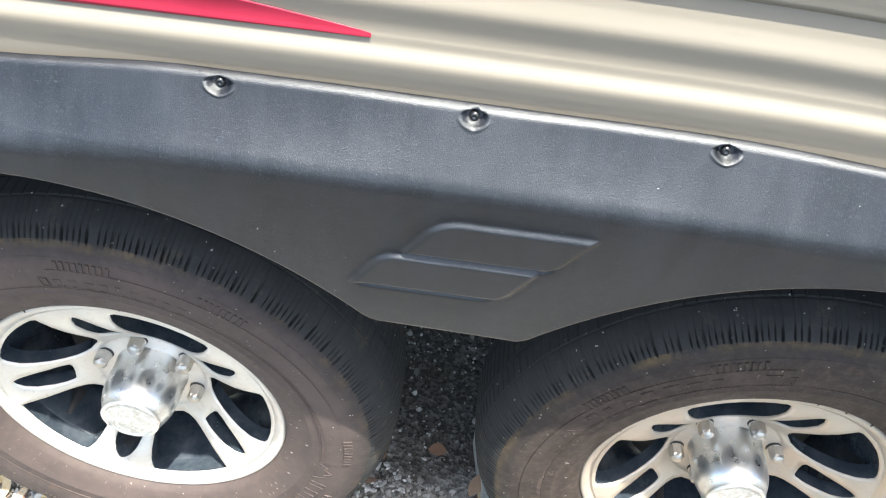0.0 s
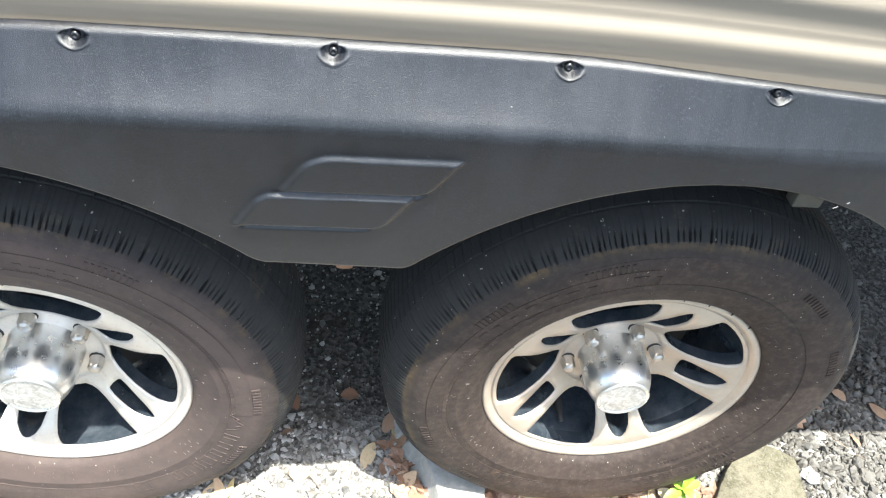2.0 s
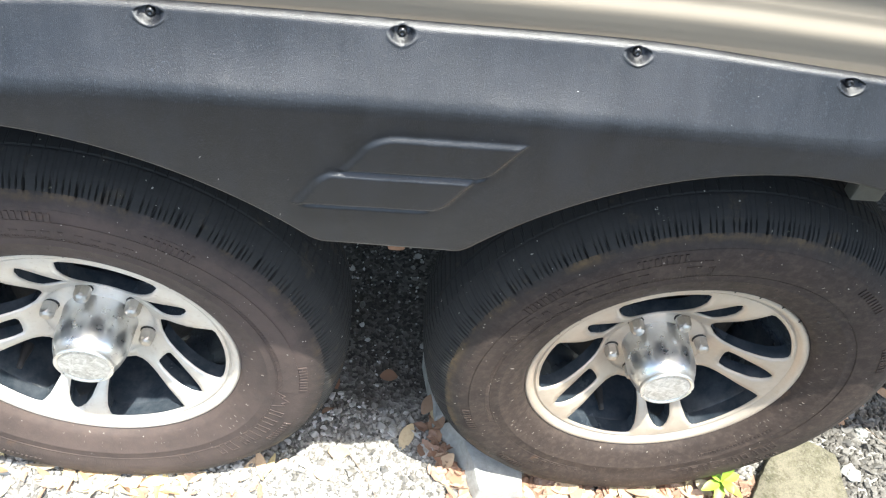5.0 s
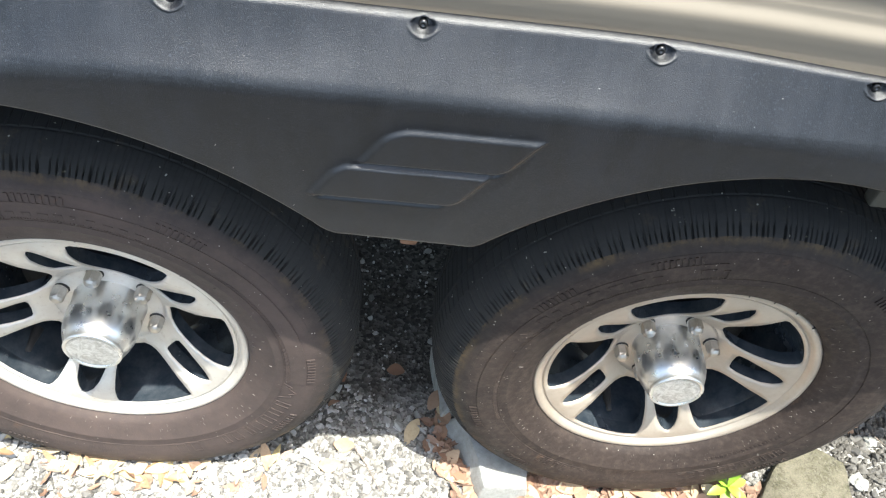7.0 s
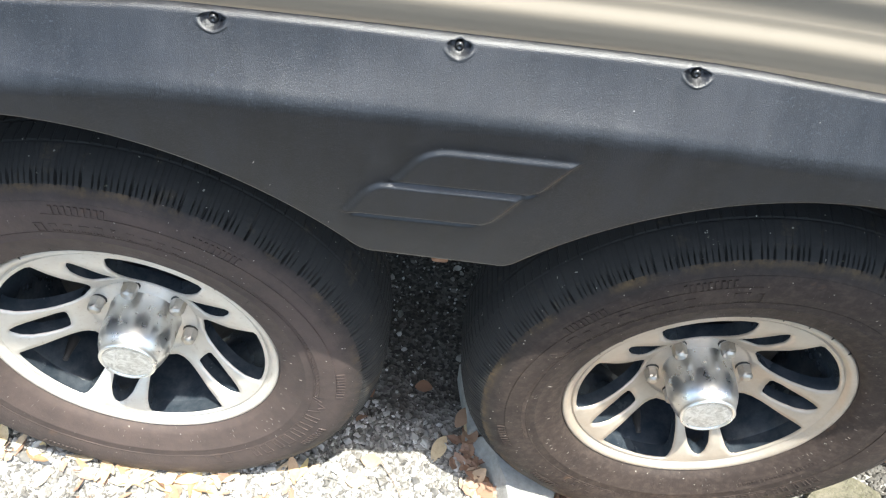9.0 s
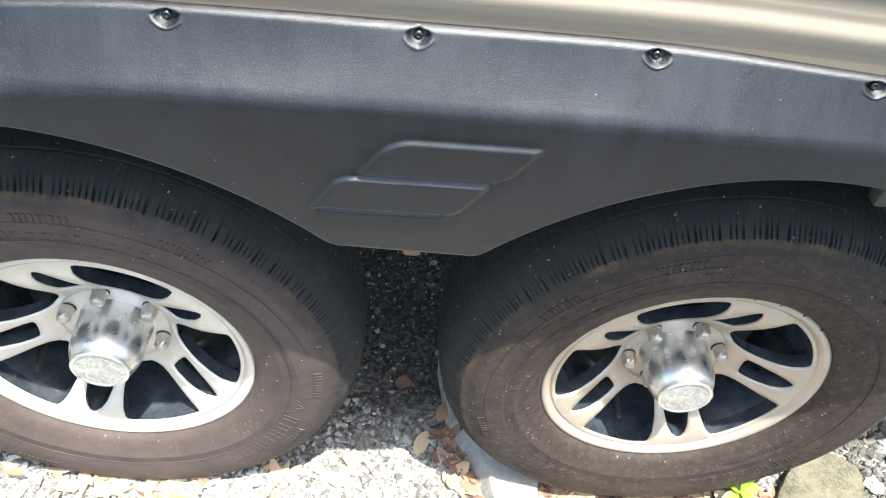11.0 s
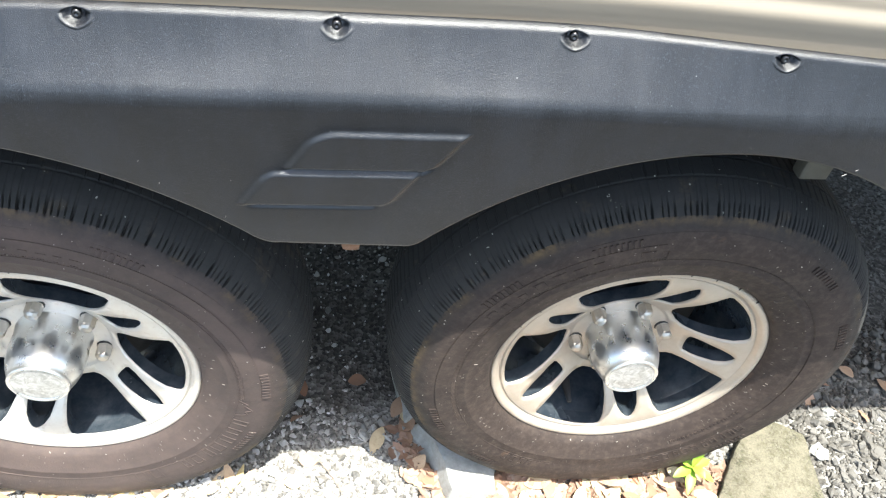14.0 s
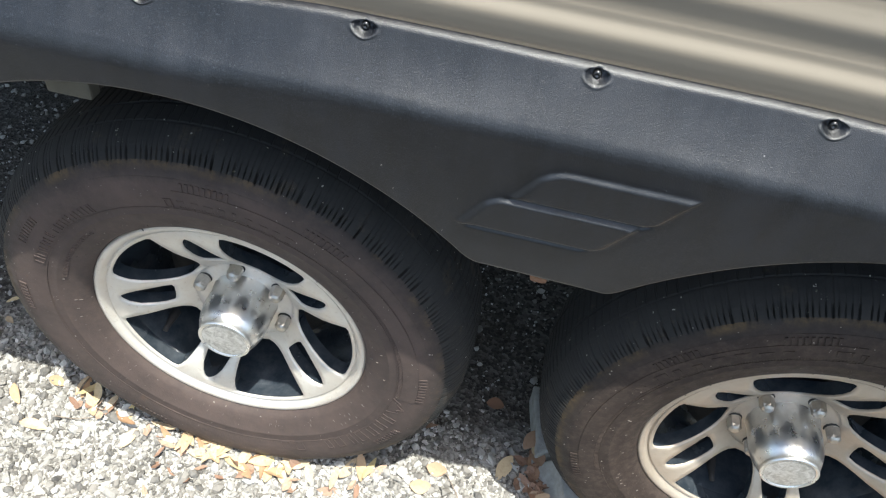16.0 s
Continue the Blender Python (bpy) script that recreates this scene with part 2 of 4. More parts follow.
SKIRT, SIDING, TREAD, POCKET = m_skirt(), m_siding(), m_tread(), m_pocket()
RUBBER_DUSTY = m_rubber("dusty_tyre_rubber", (0.052, 0.0405, 0.037), (0.102, 0.074, 0.064))
RUBBER_DARK = m_rubber("dark_tyre_rubber", (0.0245, 0.0185, 0.0163), (0.050, 0.036, 0.029))
ALLOY_BRIGHT = m_alloy("brushed_cast_alloy", (0.70, 0.665, 0.60), (0.60, 0.53, 0.45))
ALLOY_DULL = m_alloy("tarnished_cast_alloy", (0.51, 0.445, 0.365), (0.41, 0.34, 0.265))
CHROME, CAP_FACE, STONES, GROUND, MOSS = m_chrome(), m_cap_face(), m_stones(), m_ground(), m_moss()
LEAF, LEAF_STRAW = m_leaf("dry_leaf_brown", ((0.20, 0.10, 0.055), (0.33, 0.19, 0.12), (0.42, 0.28, 0.18), (0.58, 0.48, 0.29))), m_leaf("dry_leaf_straw", ((0.34, 0.20, 0.11), (0.46, 0.32, 0.19), (0.55, 0.44, 0.29), (0.60, 0.47, 0.22)))
LITTER = m_litter()
CONCRETE = m_simple("pale_concrete", (0.27, 0.265, 0.235), (0.43, 0.42, 0.385), 0.9, 45, 0.6)
RED = m_simple("red_vinyl", (0.33, 0.018, 0.040), (0.40, 0.025, 0.055), 0.35, 8, 0.03)
DARK_STEEL = m_simple("dark_dirty_steel", (0.012, 0.012, 0.012), (0.035, 0.03, 0.027), 0.7, 25, 0.4)
RUST = m_simple("rusty_steel", (0.16, 0.075, 0.04), (0.32, 0.18, 0.11), 0.85, 60, 0.5)
NUT = m_simple("dull_plated_steel", (0.42, 0.385, 0.34), (0.60, 0.56, 0.50), 0.34, 80, 0.15, metal=0.9, dist=0.001)
SHELL = m_simple("chalky_white_shell", (0.62, 0.60, 0.57), (0.74, 0.73, 0.70), 0.6, 60, 0.2)
NIB = m_simple("pale_rubber_nib", (0.10, 0.082, 0.07), (0.17, 0.145, 0.125), 0.8)
SCUFF = m_simple("pale_scuff", (0.16, 0.158, 0.155), (0.28, 0.275, 0.26), 0.8)
SCREW = m_simple("black_oxide_screw", (0.03, 0.03, 0.032), (0.10, 0.10, 0.10), 0.28, 80, 0.1, metal=0.8, dist=0.001)
TAN_SHEET = m_simple("tan_primer_sheet", (0.13, 0.115, 0.088), (0.19, 0.168, 0.128), 0.7, 20, 0.2)
GREEN = m_simple("fresh_green_leaf", (0.20, 0.36, 0.03), (0.36, 0.50, 0.06), 0.45, 60, 0.1)
TWIG = m_simple("grey_twig", (0.16, 0.12, 0.09), (0.30, 0.25, 0.20), 0.9, 80, 0.4)
UNDER = m_simple("black_underbelly", (0.010, 0.010, 0.010), (0.02, 0.02, 0.02), 0.85, 8, 0.2)


# ---- building helpers ----
def mesh_from(name, verts, faces, mats, smooth=True, index=None):
    me = bpy.data.meshes.new(name)
    me.from_pydata([tuple(map(float, v)) for v in verts], [], faces)
    for m in mats:
        me.materials.append(m)
    if index is not None:
        me.polygons.foreach_set("material_index", index)
    me.polygons.foreach_set("use_smooth", [smooth] * len(me.polygons))
    me.update()
    return me


def attach(name, me, parent=None, label="", at=None):
    ob = new(name, me)
    if parent is not None:
        ob.parent = parent
    if at is not None:
        ob.matrix_basis = at
    if label:
        tagged(ob, label)
    return ob


def part(name, bm, material, parent, label="", smooth=False, at=None):
    bmesh.ops.recalc_face_normals(bm, faces=bm.faces)
    me = bpy.data.meshes.new(name)
    bm.to_mesh(me)
    bm.free()
    me.materials.append(material)
    me.polygons.foreach_set("use_smooth", [smooth] * len(me.polygons))
    return attach(name, me, parent, label, at)


def box(x0, x1, y0, y1, z0, z1, bevel=0.0):
    bm = bmesh.new()
    bmesh.ops.create_cube(bm, size=1.0)
    for v in bm.verts:
        v.co = ((x0 + x1) / 2 + v.co.x * (x1 - x0), (y0 + y1) / 2 + v.co.y * (y1 - y0), (z0 + z1) / 2 + v.co.z * (z1 - z0))
    if bevel:
        bmesh.ops.bevel(bm, geom=bm.edges[:], offset=bevel, segments=2, affect="EDGES", profile=0.6)
    return bm


def grid_faces(rows, cols, wrap=False):
    faces = []
    for i in range(rows - 1):
        for j in range(cols if wrap else cols - 1):
            k = (j + 1) % cols
            faces.append((i * cols + j, i * cols + k, (i + 1) * cols + k, (i + 1) * cols + j))
    return faces


def revolve(profile, steps):
    """A surface turned round the y axis; profile: (y, radius)."""
    ang = np.linspace(0, 2 * np.pi, steps, endpoint=False)
    verts = [(r * math.cos(a), y, r * math.sin(a)) for y, r in profile for a in ang]
    return verts, grid_faces(len(profile), steps, True)


def smooth_step(a, b, v):
    t = np.clip((v - a) / (b - a), 0, 1)
    return t * t * (3 - 2 * t)


# ---- large structure ----
GROUND_Z = -0.012


def ground_height(x, y):
    berm = 0.025 * math.exp(-((y + 0.055) / 0.045) ** 2) * (1.0 - float(smooth_step(0.22, 0.42, abs(x + 0.847))))
    return GROUND_Z + berm + 0.010 * noise.noise((x * 2.3, y * 2.3, 4.0)) + 0.004 * noise.noise((x * 9, y * 9, 1.0)) - 0.003


def build_ground():
    axis_x = np.r_[-300, -60, -15, -5, np.linspace(-2.6, 2.0, 150), 5, 15, 60, 300]
    axis_y = np.r_[-300, -60, -15, -5, np.linspace(-1.6, 2.4, 130), 5, 15, 60, 300]
    verts = [(x, y, ground_height(x, y) if abs(x) < 4 and abs(y) < 4 else GROUND_Z) for y in axis_y for x in axis_x]
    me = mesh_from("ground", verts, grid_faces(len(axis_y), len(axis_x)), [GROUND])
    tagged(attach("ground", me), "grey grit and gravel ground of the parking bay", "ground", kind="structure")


build_ground()

trailer = tagged(new("travel_trailer"), "beige travel trailer with black fender skirt and tandem wheels on gravel", "trailer")


# ---- trailer wall: ribbed siding sheet with thickness ----
RIBS = [(0.000, -0.1061), (0.004, -0.1066), (0.008, -0.1072), (0.012, -0.1079), (0.016, -0.1085), (0.020, -0.1091), (0.0235, -0.1093), (0.0265, -0.1088), (0.0295, -0.1075), (0.0325, -0.1059), (0.0355, -0.1047), (0.0385, -0.1043),
        (0.044, -0.1043), (0.0455, -0.1039), (0.051, -0.1039), (0.055, -0.1043), (0.062, -0.1056), (0.069, -0.1070), (0.073, -0.1074), (0.077, -0.1069), (0.083, -0.1052), (0.089, -0.1037), (0.094, -0.1031), (0.1060, -0.1019),
        (0.1090, -0.1015), (0.1102, -0.1016), (0.1112, -0.1049), (0.1120, -0.1061)]
RIB_START, RIB_PITCH = 0.945, 0.112


def droop(x):
    d, e = x + 0.20, -0.55 - x
    return -0.0275 * (d + math.hypot(d, 0.09)) - 0.006 * (e + math.hypot(e, 0.09)) + 0.0012


def siding_y(z):
    u = (z - RIB_START) % RIB_PITCH
    near = [min(max(u + d, 0.0), RIB_PITCH - 0.0008) for d in (-0.0012, -0.0006, 0.0, 0.0006, 0.0012)]
    return float(np.mean(np.interp(near, [a for a, _ in RIBS], [b for _, b in RIBS])))


def build_siding():
    zs = [0.845, 0.905]
    k = 0
    while RIB_START + k * RIB_PITCH < 3.0:
        for u, _ in RIBS[:-1]:
            base = RIB_START + k * RIB_PITCH + u
            zs.append(base)
        k += 1
    fine = []
    for a, b in zip(zs, zs[1:]):
        fine += [a, a + (b - a) * 0.33, a + (b - a) * 0.67] if b < 1.25 else [a]
    fine.append(zs[-1])
    xs = np.linspace(-3.2, 2.6, 117)
    verts = []
    for z in fine:
        for x in xs:
            wave = 0.0006 * noise.noise((x * 3.0, z * 9.0, 2.0))
            verts.append((x, siding_y(max(z, RIB_START)) + wave, z + max(-0.03, droop(x))))
    me = mesh_from("siding", verts, grid_faces(len(fine), len(xs)), [SIDING])
    ob = attach("siding", me, trailer, "beige ribbed aluminium siding with horizontal steps")
    solid = ob.modifiers.new("thickness", "SOLIDIFY")
    solid.thickness, solid.offset = 0.001, 1
    return ob


siding = build_siding()
part("body", box(-3.2, 2.6, -0.085, 2.25, 0.950, 3.05, 0.02), SIDING, trailer)
part("underbelly", box(-3.19, 2.59, 0.30, 2.24, 0.745, 0.949), UNDER, trailer, "black underbelly sheet")
part("wheel_well", box(-1.40, 0.54, -0.080, 0.299, 0.925, 0.949), UNDER, trailer, "black wheel well roof")
part("side_sill", box(-3.19, -1.401, -0.080, 0.299, 0.745, 0.949), UNDER, trailer)
part("side_sill", box(0.541, 2.59, -0.080, 0.299, 0.862, 0.949), UNDER, trailer)


def build_decal():
    xs = np.linspace(-1.9, -0.5265, 150)
    rows = 14
    verts = []
    for i in range(rows):
        for x in xs:
            d = -0.523 - x
            low = 0.9868 - 0.002 * min(1, d / 0.25)
            top = 0.9905 + 0.145 * d
            tip = min(1.0, math.sqrt(max(d, 0) / 0.006)) if d < 0.006 else 1.0
            mid = (0.9868 + 0.9905) / 2 if d < 0.006 else None
            z = low + (top - low) * i / (rows - 1)
            if mid:
                z = mid + (z - mid) * tip
            verts.append((x, siding_y(z) - 0.0026, z + max(-0.03, droop(x))))
    me = mesh_from("stripe_decal", verts, grid_faces(rows, len(xs)), [RED])
    ob = attach("stripe_decal", me, siding, "tapered red vinyl stripe")
    ob.modifiers.new("thickness", "SOLIDIFY").thickness = 0.0005


build_decal()

# ---- fender skirt ----
SKIRT_X0, SKIRT_X1 = -1.42, 0.37
SCREWS = [-1.050, -0.8469, -0.6428, -0.4388, -0.2366, -0.0430, 0.150]


def skirt_bottom(x):
    """Height of the lower edge: two arches with a flat tongue between them."""
    left = 0.834 - 1.24 * (x + 0.835) ** 2
    right = 0.834 - 1.44 * (x + 0.055) ** 2
    if x < -0.835:
        left = 0.834 - 1.08 * (x + 0.835) ** 2
    arch = left if x < -0.44 else right
    flat = 0.7025 - 0.03 * (x + 0.435)
    k = 0.012
    h = max(0.0, min(1.0, 0.5 + 0.5 * (arch - flat) / k))
    edge = flat + (arch - flat) * h + k * h * (1 - h) * 0.6
    rise = min(1.0, max(0.0, (edge - 0.70) / 0.134))
    return edge + 0.084 * (edge - 0.70) + 0.014 * rise * (1 - rise)


def skirt_top(x):
    return 0.9500 + droop(x) - 0.010 * float(smooth_step(-0.66, -0.84, x)) if x < -0.66 else 0.9500 + droop(x)


def para(x, z, x_low, x_high, z0, z1, skew):
    """Signed inside distance of a leaning parallelogram; skew: x shift from bottom to top."""
    f = (z - z0) / (z1 - z0)
    a = x_low + skew * f
    b = x_high + skew * f
    c = 1 / math.sqrt(1 + (skew / (z1 - z0)) ** 2)
    left, top, r = (x - a) * c, z1 - z, 0.016
    corner = r - math.hypot(max(0.0, r - left), max(0.0, r - top))
    right, low, q = (b - x) * c, z - z0, 0.012
    heel = q - math.hypot(max(0.0, q - right), max(0.0, q - low))
    return min(corner, heel, left, right, low, top)


def skirt_surface(x, f):
    """Point of the outer face; f from 0 at the lower edge to 1 at the top lip."""
    zb, zt = skirt_bottom(x), skirt_top(x)
    z = zb + (zt - zb) * f
    brk = zt - 0.0605
    soft = 0.010
    above = z - brk
    lean = 0.0 if above < -soft else (above + soft) ** 2 / (4 * soft) if above < soft else above
    # the lower face leans outwards as it rises
    y = -0.1475 - 0.0175 * min(1.0, max(0.0, (z - 0.70) / 0.191)) + (0.62 - 0.24 * float(smooth_step(-0.25, 0.08, x))) * lean
    # the sheet bellies between its screws
    swell = 0.0008 + 0.0026 * math.exp(-((x + 0.575) / 0.085) ** 2) + 0.0016 * math.exp(-((x + 0.325) / 0.075) ** 2) + 0.0024 * math.exp(-((x + 0.80) / 0.06) ** 2)
    y += swell * math.sin(math.pi * min(1.0, max(0.0, lean / 0.062)))
    near = zt - z
    if near < 0.0045:
        y += 0.0045 * (1 - math.sqrt(max(0.0, 1 - (1 - near / 0.0045) ** 2)))
    y += 0.0022 * noise.noise((x * 5, z * 6, 7.0)) * smooth_step(brk - 0.03, brk + 0.02, z)
    # two embossed louvres
    d = max(para(x, z, -0.4860, -0.3520, 0.8120, 0.8580, 0.030), para(x, z, -0.5315, -0.3905, 0.7630, 0.8105, 0.030))
    if d > -0.004:
        y -= 0.0040 * float(smooth_step(-0.0028, 0.0034, d))
    e = max(para(x, z, -0.4965, -0.352, 0.8072, 0.8140, 0.003), para(x, z, -0.528, -0.397, 0.7590, 0.7646, 0.0))
    if e > -0.003:
        y += 0.0030 * float(smooth_step(-0.002, 0.0018, e))
    # screw pockets scooped out of the lip
    for s in SCREWS:
        if abs(x - s) < 0.03 and near < 0.045:
            u, v = (x - s) / 0.0112, (near - 0.0066) / (0.0086 if near > 0.0066 else 0.0044)
            r = abs(u) ** 1.5 + abs(v) ** 2
            dent = 1 - float(smooth_step(0.35 if v > 0 else 0.7, 1.0, r))
            ridge = math.exp(-((r - 1.12) / 0.16) ** 2) * float(smooth_step(0.0, 0.5, v))
            y += 0.0070 * dent - 0.0013 * ridge
    return (x, y, z)


def build_skirt():
    dense = []
    x = SKIRT_X0
    while x < SKIRT_X1:
        dense.append(x)
        near = min(abs(x - s) for s in SCREWS)
        x += 0.0016 if near < 0.024 else 0.0022 if -0.54 < x < -0.31 else 0.0036
    fs = np.r_[np.linspace(0, 0.66, 100), np.linspace(0.665, 1.0, 62)]
    cols = len(dense)
    verts = []
    for dy, dz in ((0.022, 0.010), (0.0035, 0.0), (0.0008, -0.0016)):
        verts += [(x, skirt_surface(x, 0.0)[1] + dy, skirt_bottom(x) + dz) for x in dense]
    for f in fs:
        verts += [skirt_surface(x, 0.004 + 0.996 * float(f)) for x in dense]
    # the lip folds over and down behind its crest
    crest = [skirt_surface(x, 1.0)[1] for x in dense]
    for dy, dz in ((0.0022, 0.0004), (0.0042, -0.0006), (0.0054, -0.0050), (0.0056, -0.0130)):
        verts += [(x, y + dy, skirt_top(x) + dz) for x, y in zip(dense, crest)]
    verts += [(x, -0.0985, skirt_top(x) - 0.0150) for x in dense]
    rows = len(verts) // cols
    me = mesh_from("fender_skirt", verts, grid_faces(rows, cols), [SKIRT])
    return attach("fender_skirt", me, trailer, "black textured plastic fender skirt with two embossed louvres")


skirt = build_skirt()


def build_screw():
    prof = [(0.004, 0.0), (0.004, 0.0038), (0.0, 0.0040), (-0.0014, 0.0037), (-0.0024, 0.0028), (-0.0028, 0.0017), (-0.0016, 0.0013), (-0.0013, 0.0)]
    v, f = revolve(prof, 20)
    head = mesh_from("screw", v, f, [SCREW])
    for s in SCREWS:
        z = skirt_top(s) - 0.0080
        low = skirt_bottom(s)
        y = skirt_surface(s, (z - low) / (skirt_top(s) - low))[1] - 0.0012
        attach("screw", head, skirt, "dark screw in a scooped pocket", pose(s, y, z))


build_screw()


def build_scuffs():
    """Pale scratches and flecks stuck to the skirt."""
    for x, z, length, turn in ((-0.613, 0.818, 0.0022, 60), (-0.600, 0.790, 0.0020, 80), (-0.546, 0.744, 0.002, 70), (0.062, 0.820, 0.005, 32), (0.072, 0.827, 0.003, 40),
                               (0.148, 0.856, 0.004, 25), (0.140, 0.850, 0.005, 28), (-0.285, 0.912, 0.0014, 10)):
        low = skirt_bottom(x)
        y = skirt_surface(x, (z - low) / (skirt_top(x) - low))[1] - 0.0004
        part("scuff", box(-length / 2, length / 2, -0.0002, 0.0006, -0.0003, 0.0003), SCUFF, skirt, at=pose(x, y, z, 0, -turn, 0))


build_scuffs()


# ---- wheels ----
def dish(r):
    """How far the wheel's face lies behind its lip."""
    t = max(0.0, min(1.0, (r - 0.078) / 0.112))
    return -0.050 + 0.054 * (1 - t) ** 2 * (1 + 0.7 * t)


def window_loop(center):
    """Outline of a large window: wide outside, narrowing to the hub."""
    half = [(0.187, 19.6), (0.180, 20.3), (0.165, 21.0), (0.148, 20.9), (0.130, 20.4), (0.115, 19.2), (0.103, 17.0), (0.095, 13.5), (0.0895, 8.0)]
    pts = []
    for a in np.linspace(-17.5, 17.5, 9):
        pts.append((0.1895, center + a))
    pts += [(r, center + a) for r, a in half]
    pts.append((0.0887, center))
    pts += [(r, center - a) for r, a in reversed(half)]
    return [(r * math.cos(radians(a)), r * math.sin(radians(a))) for r, a in pts]


def slot_loop(center):
    """Outline of the narrow slot inside a spoke pair: square inside, pointed outside."""
    half = [(0.179, 0.0), (0.176, 0.0050), (0.167, 0.0112), (0.152, 0.0165), (0.132, 0.0190), (0.118, 0.0200), (0.108, 0.0184), (0.1055, 0.0125)]
    pts = [(r, w) for r, w in half] + [(0.1050, 0.0)] + [(r, -w) for r, w in reversed(half[1:])]
    c, s = math.cos(radians(center)), math.sin(radians(center))
    return [(r * c - w * s, r * s + w * c) for r, w in pts]


def wheel_mesh(turn, alloy):
    bm = bmesh.new()

    def ring(pts):
        vs = [bm.verts.new((x, 0, z)) for x, z in pts]
        return [bm.edges.new((a, b)) for a, b in zip(vs, vs[1:] + vs[:1])]

    circle = lambda r, n: [(r * math.cos(2 * math.pi * k / n), r * math.sin(2 * math.pi * k / n)) for k in range(n)]
    outer = ring(circle(0.1945, 120))
    inner = ring(circle(0.080, 60))
    holes = []
    for k in range(5):
        holes.append(ring(window_loop(turn + 72 * k)))
        holes.append(ring(slot_loop(turn + 36 + 72 * k)))
    edges = outer + inner + [e for h in holes for e in h]
    bmesh.ops.triangle_fill(bm, use_beauty=True, use_dissolve=False, edges=edges, normal=(0, -1, 0))
    # split long triangles so that the dish bends smoothly
    long_edges = [e for e in bm.edges if e.calc_length() > 0.014 and len(e.link_faces) == 2]
    bmesh.ops.subdivide_edges(bm, edges=long_edges, cuts=2)
    bmesh.ops.triangulate(bm, faces=bm.faces[:])
    for v in bm.verts:
        v.co.y = dish(math.hypot(v.co.x, v.co.z))
    for f in bm.faces:
        f.material_index = 0
    # walls of the openings and a rolled edge
    rim_edges = [e for e in bm.edges if len(e.link_faces) == 1 and 0.0815 < math.hypot(*(((e.verts[0].co + e.verts[1].co) / 2).xz)) < 0.192]
    made = bmesh.ops.extrude_edge_only(bm, edges=rim_edges)["geom"]
    vs = [g for g in made if isinstance(g, bmesh.types.BMVert)]
    for v in vs:
        v.co.y += 0.0035
    for g in made:
        if isinstance(g, bmesh.types.BMFace):
            g.material_index = 0
    lower = [g for g in made if isinstance(g, bmesh.types.BMEdge) and all(v in set(vs) for v in g.verts)]
    made = bmesh.ops.extrude_edge_only(bm, edges=lower)["geom"]
    for g in made:
        if isinstance(g, bmesh.types.BMVert):
            g.co.y += 0.022
        if isinstance(g, bmesh.types.BMFace):
            g.material_index = 1
    bmesh.ops.recalc_face_normals(bm, faces=bm.faces)
    me = bpy.data.meshes.new("face")
    bm.to_mesh(me)
    bm.free()
    verts = [tuple(v.co) for v in me.vertices]
    faces = [tuple(p.vertices) for p in me.polygons]
    index = [p.material_index for p in me.polygons]
    bpy.data.meshes.remove(me)

    def add(profile, steps, mat):
        v, f = revolve(profile, steps)
        base = len(verts)
        verts.extend(v)
        faces.extend(tuple(base + i for i in q) for q in f)
        index.extend([mat] * len(f))

    # lip with its turned groove
    add([(dish(0.1945), 0.1945), (-0.0470, 0.1962), (-0.0475, 0.1975), (-0.0540, 0.2000), (-0.0575, 0.2040), (-0.0585, 0.2085), (-0.0572, 0.2115), (-0.0530, 0.2125), (-0.0460, 0.2105), (-0.0400, 0.205)], 144, 0)
    # barrel
    add([(-0.0400, 0.205), (-0.036, 0.196), (-0.020, 0.190), (0.010, 0.184), (0.050, 0.176), (0.110, 0.178), (0.125, 0.195), (0.130, 0.208)], 96, 1)
    # hub pad
    add([(dish(0.080), 0.080), (0.0052, 0.0785), (0.0066, 0.074), (0.0070, 0.066), (0.0070, 0.0)], 48, 0)
    add([(0.040, 0.084), (0.040, 0.0)], 48, 1)
    add([(dish(0.080), 0.0800), (0.020, 0.082), (0.040, 0.084)], 48, 1)
    me = mesh_from("wheel", verts, faces, [alloy, POCKET], True, index)
    return me


HALF_TYRE = [(-0.0455, 0.2040), (-0.0560, 0.2125), (-0.0640, 0.2160), (-0.0690, 0.2230), (-0.0745, 0.2360), (-0.0788, 0.2500), (-0.0803, 0.2532), (-0.0808, 0.2548),
             (-0.0802, 0.2568), (-0.0845, 0.2760), (-0.0855, 0.2900), (-0.0840, 0.3050), (-0.0825, 0.3140), (-0.0805, 0.3215), (-0.0795, 0.3230), (-0.0775, 0.3290), (-0.0755, 0.3330)]
SHOULDER = [(-0.0738, 0.3355), (-0.0708, 0.3392), (-0.0665, 0.3434), (-0.0605, 0.3483), (-0.0530, 0.3530), (-0.0440, 0.3573), (-0.0360, 0.3606), (-0.0335, 0.3614)]
CENTER_Y = 0.030


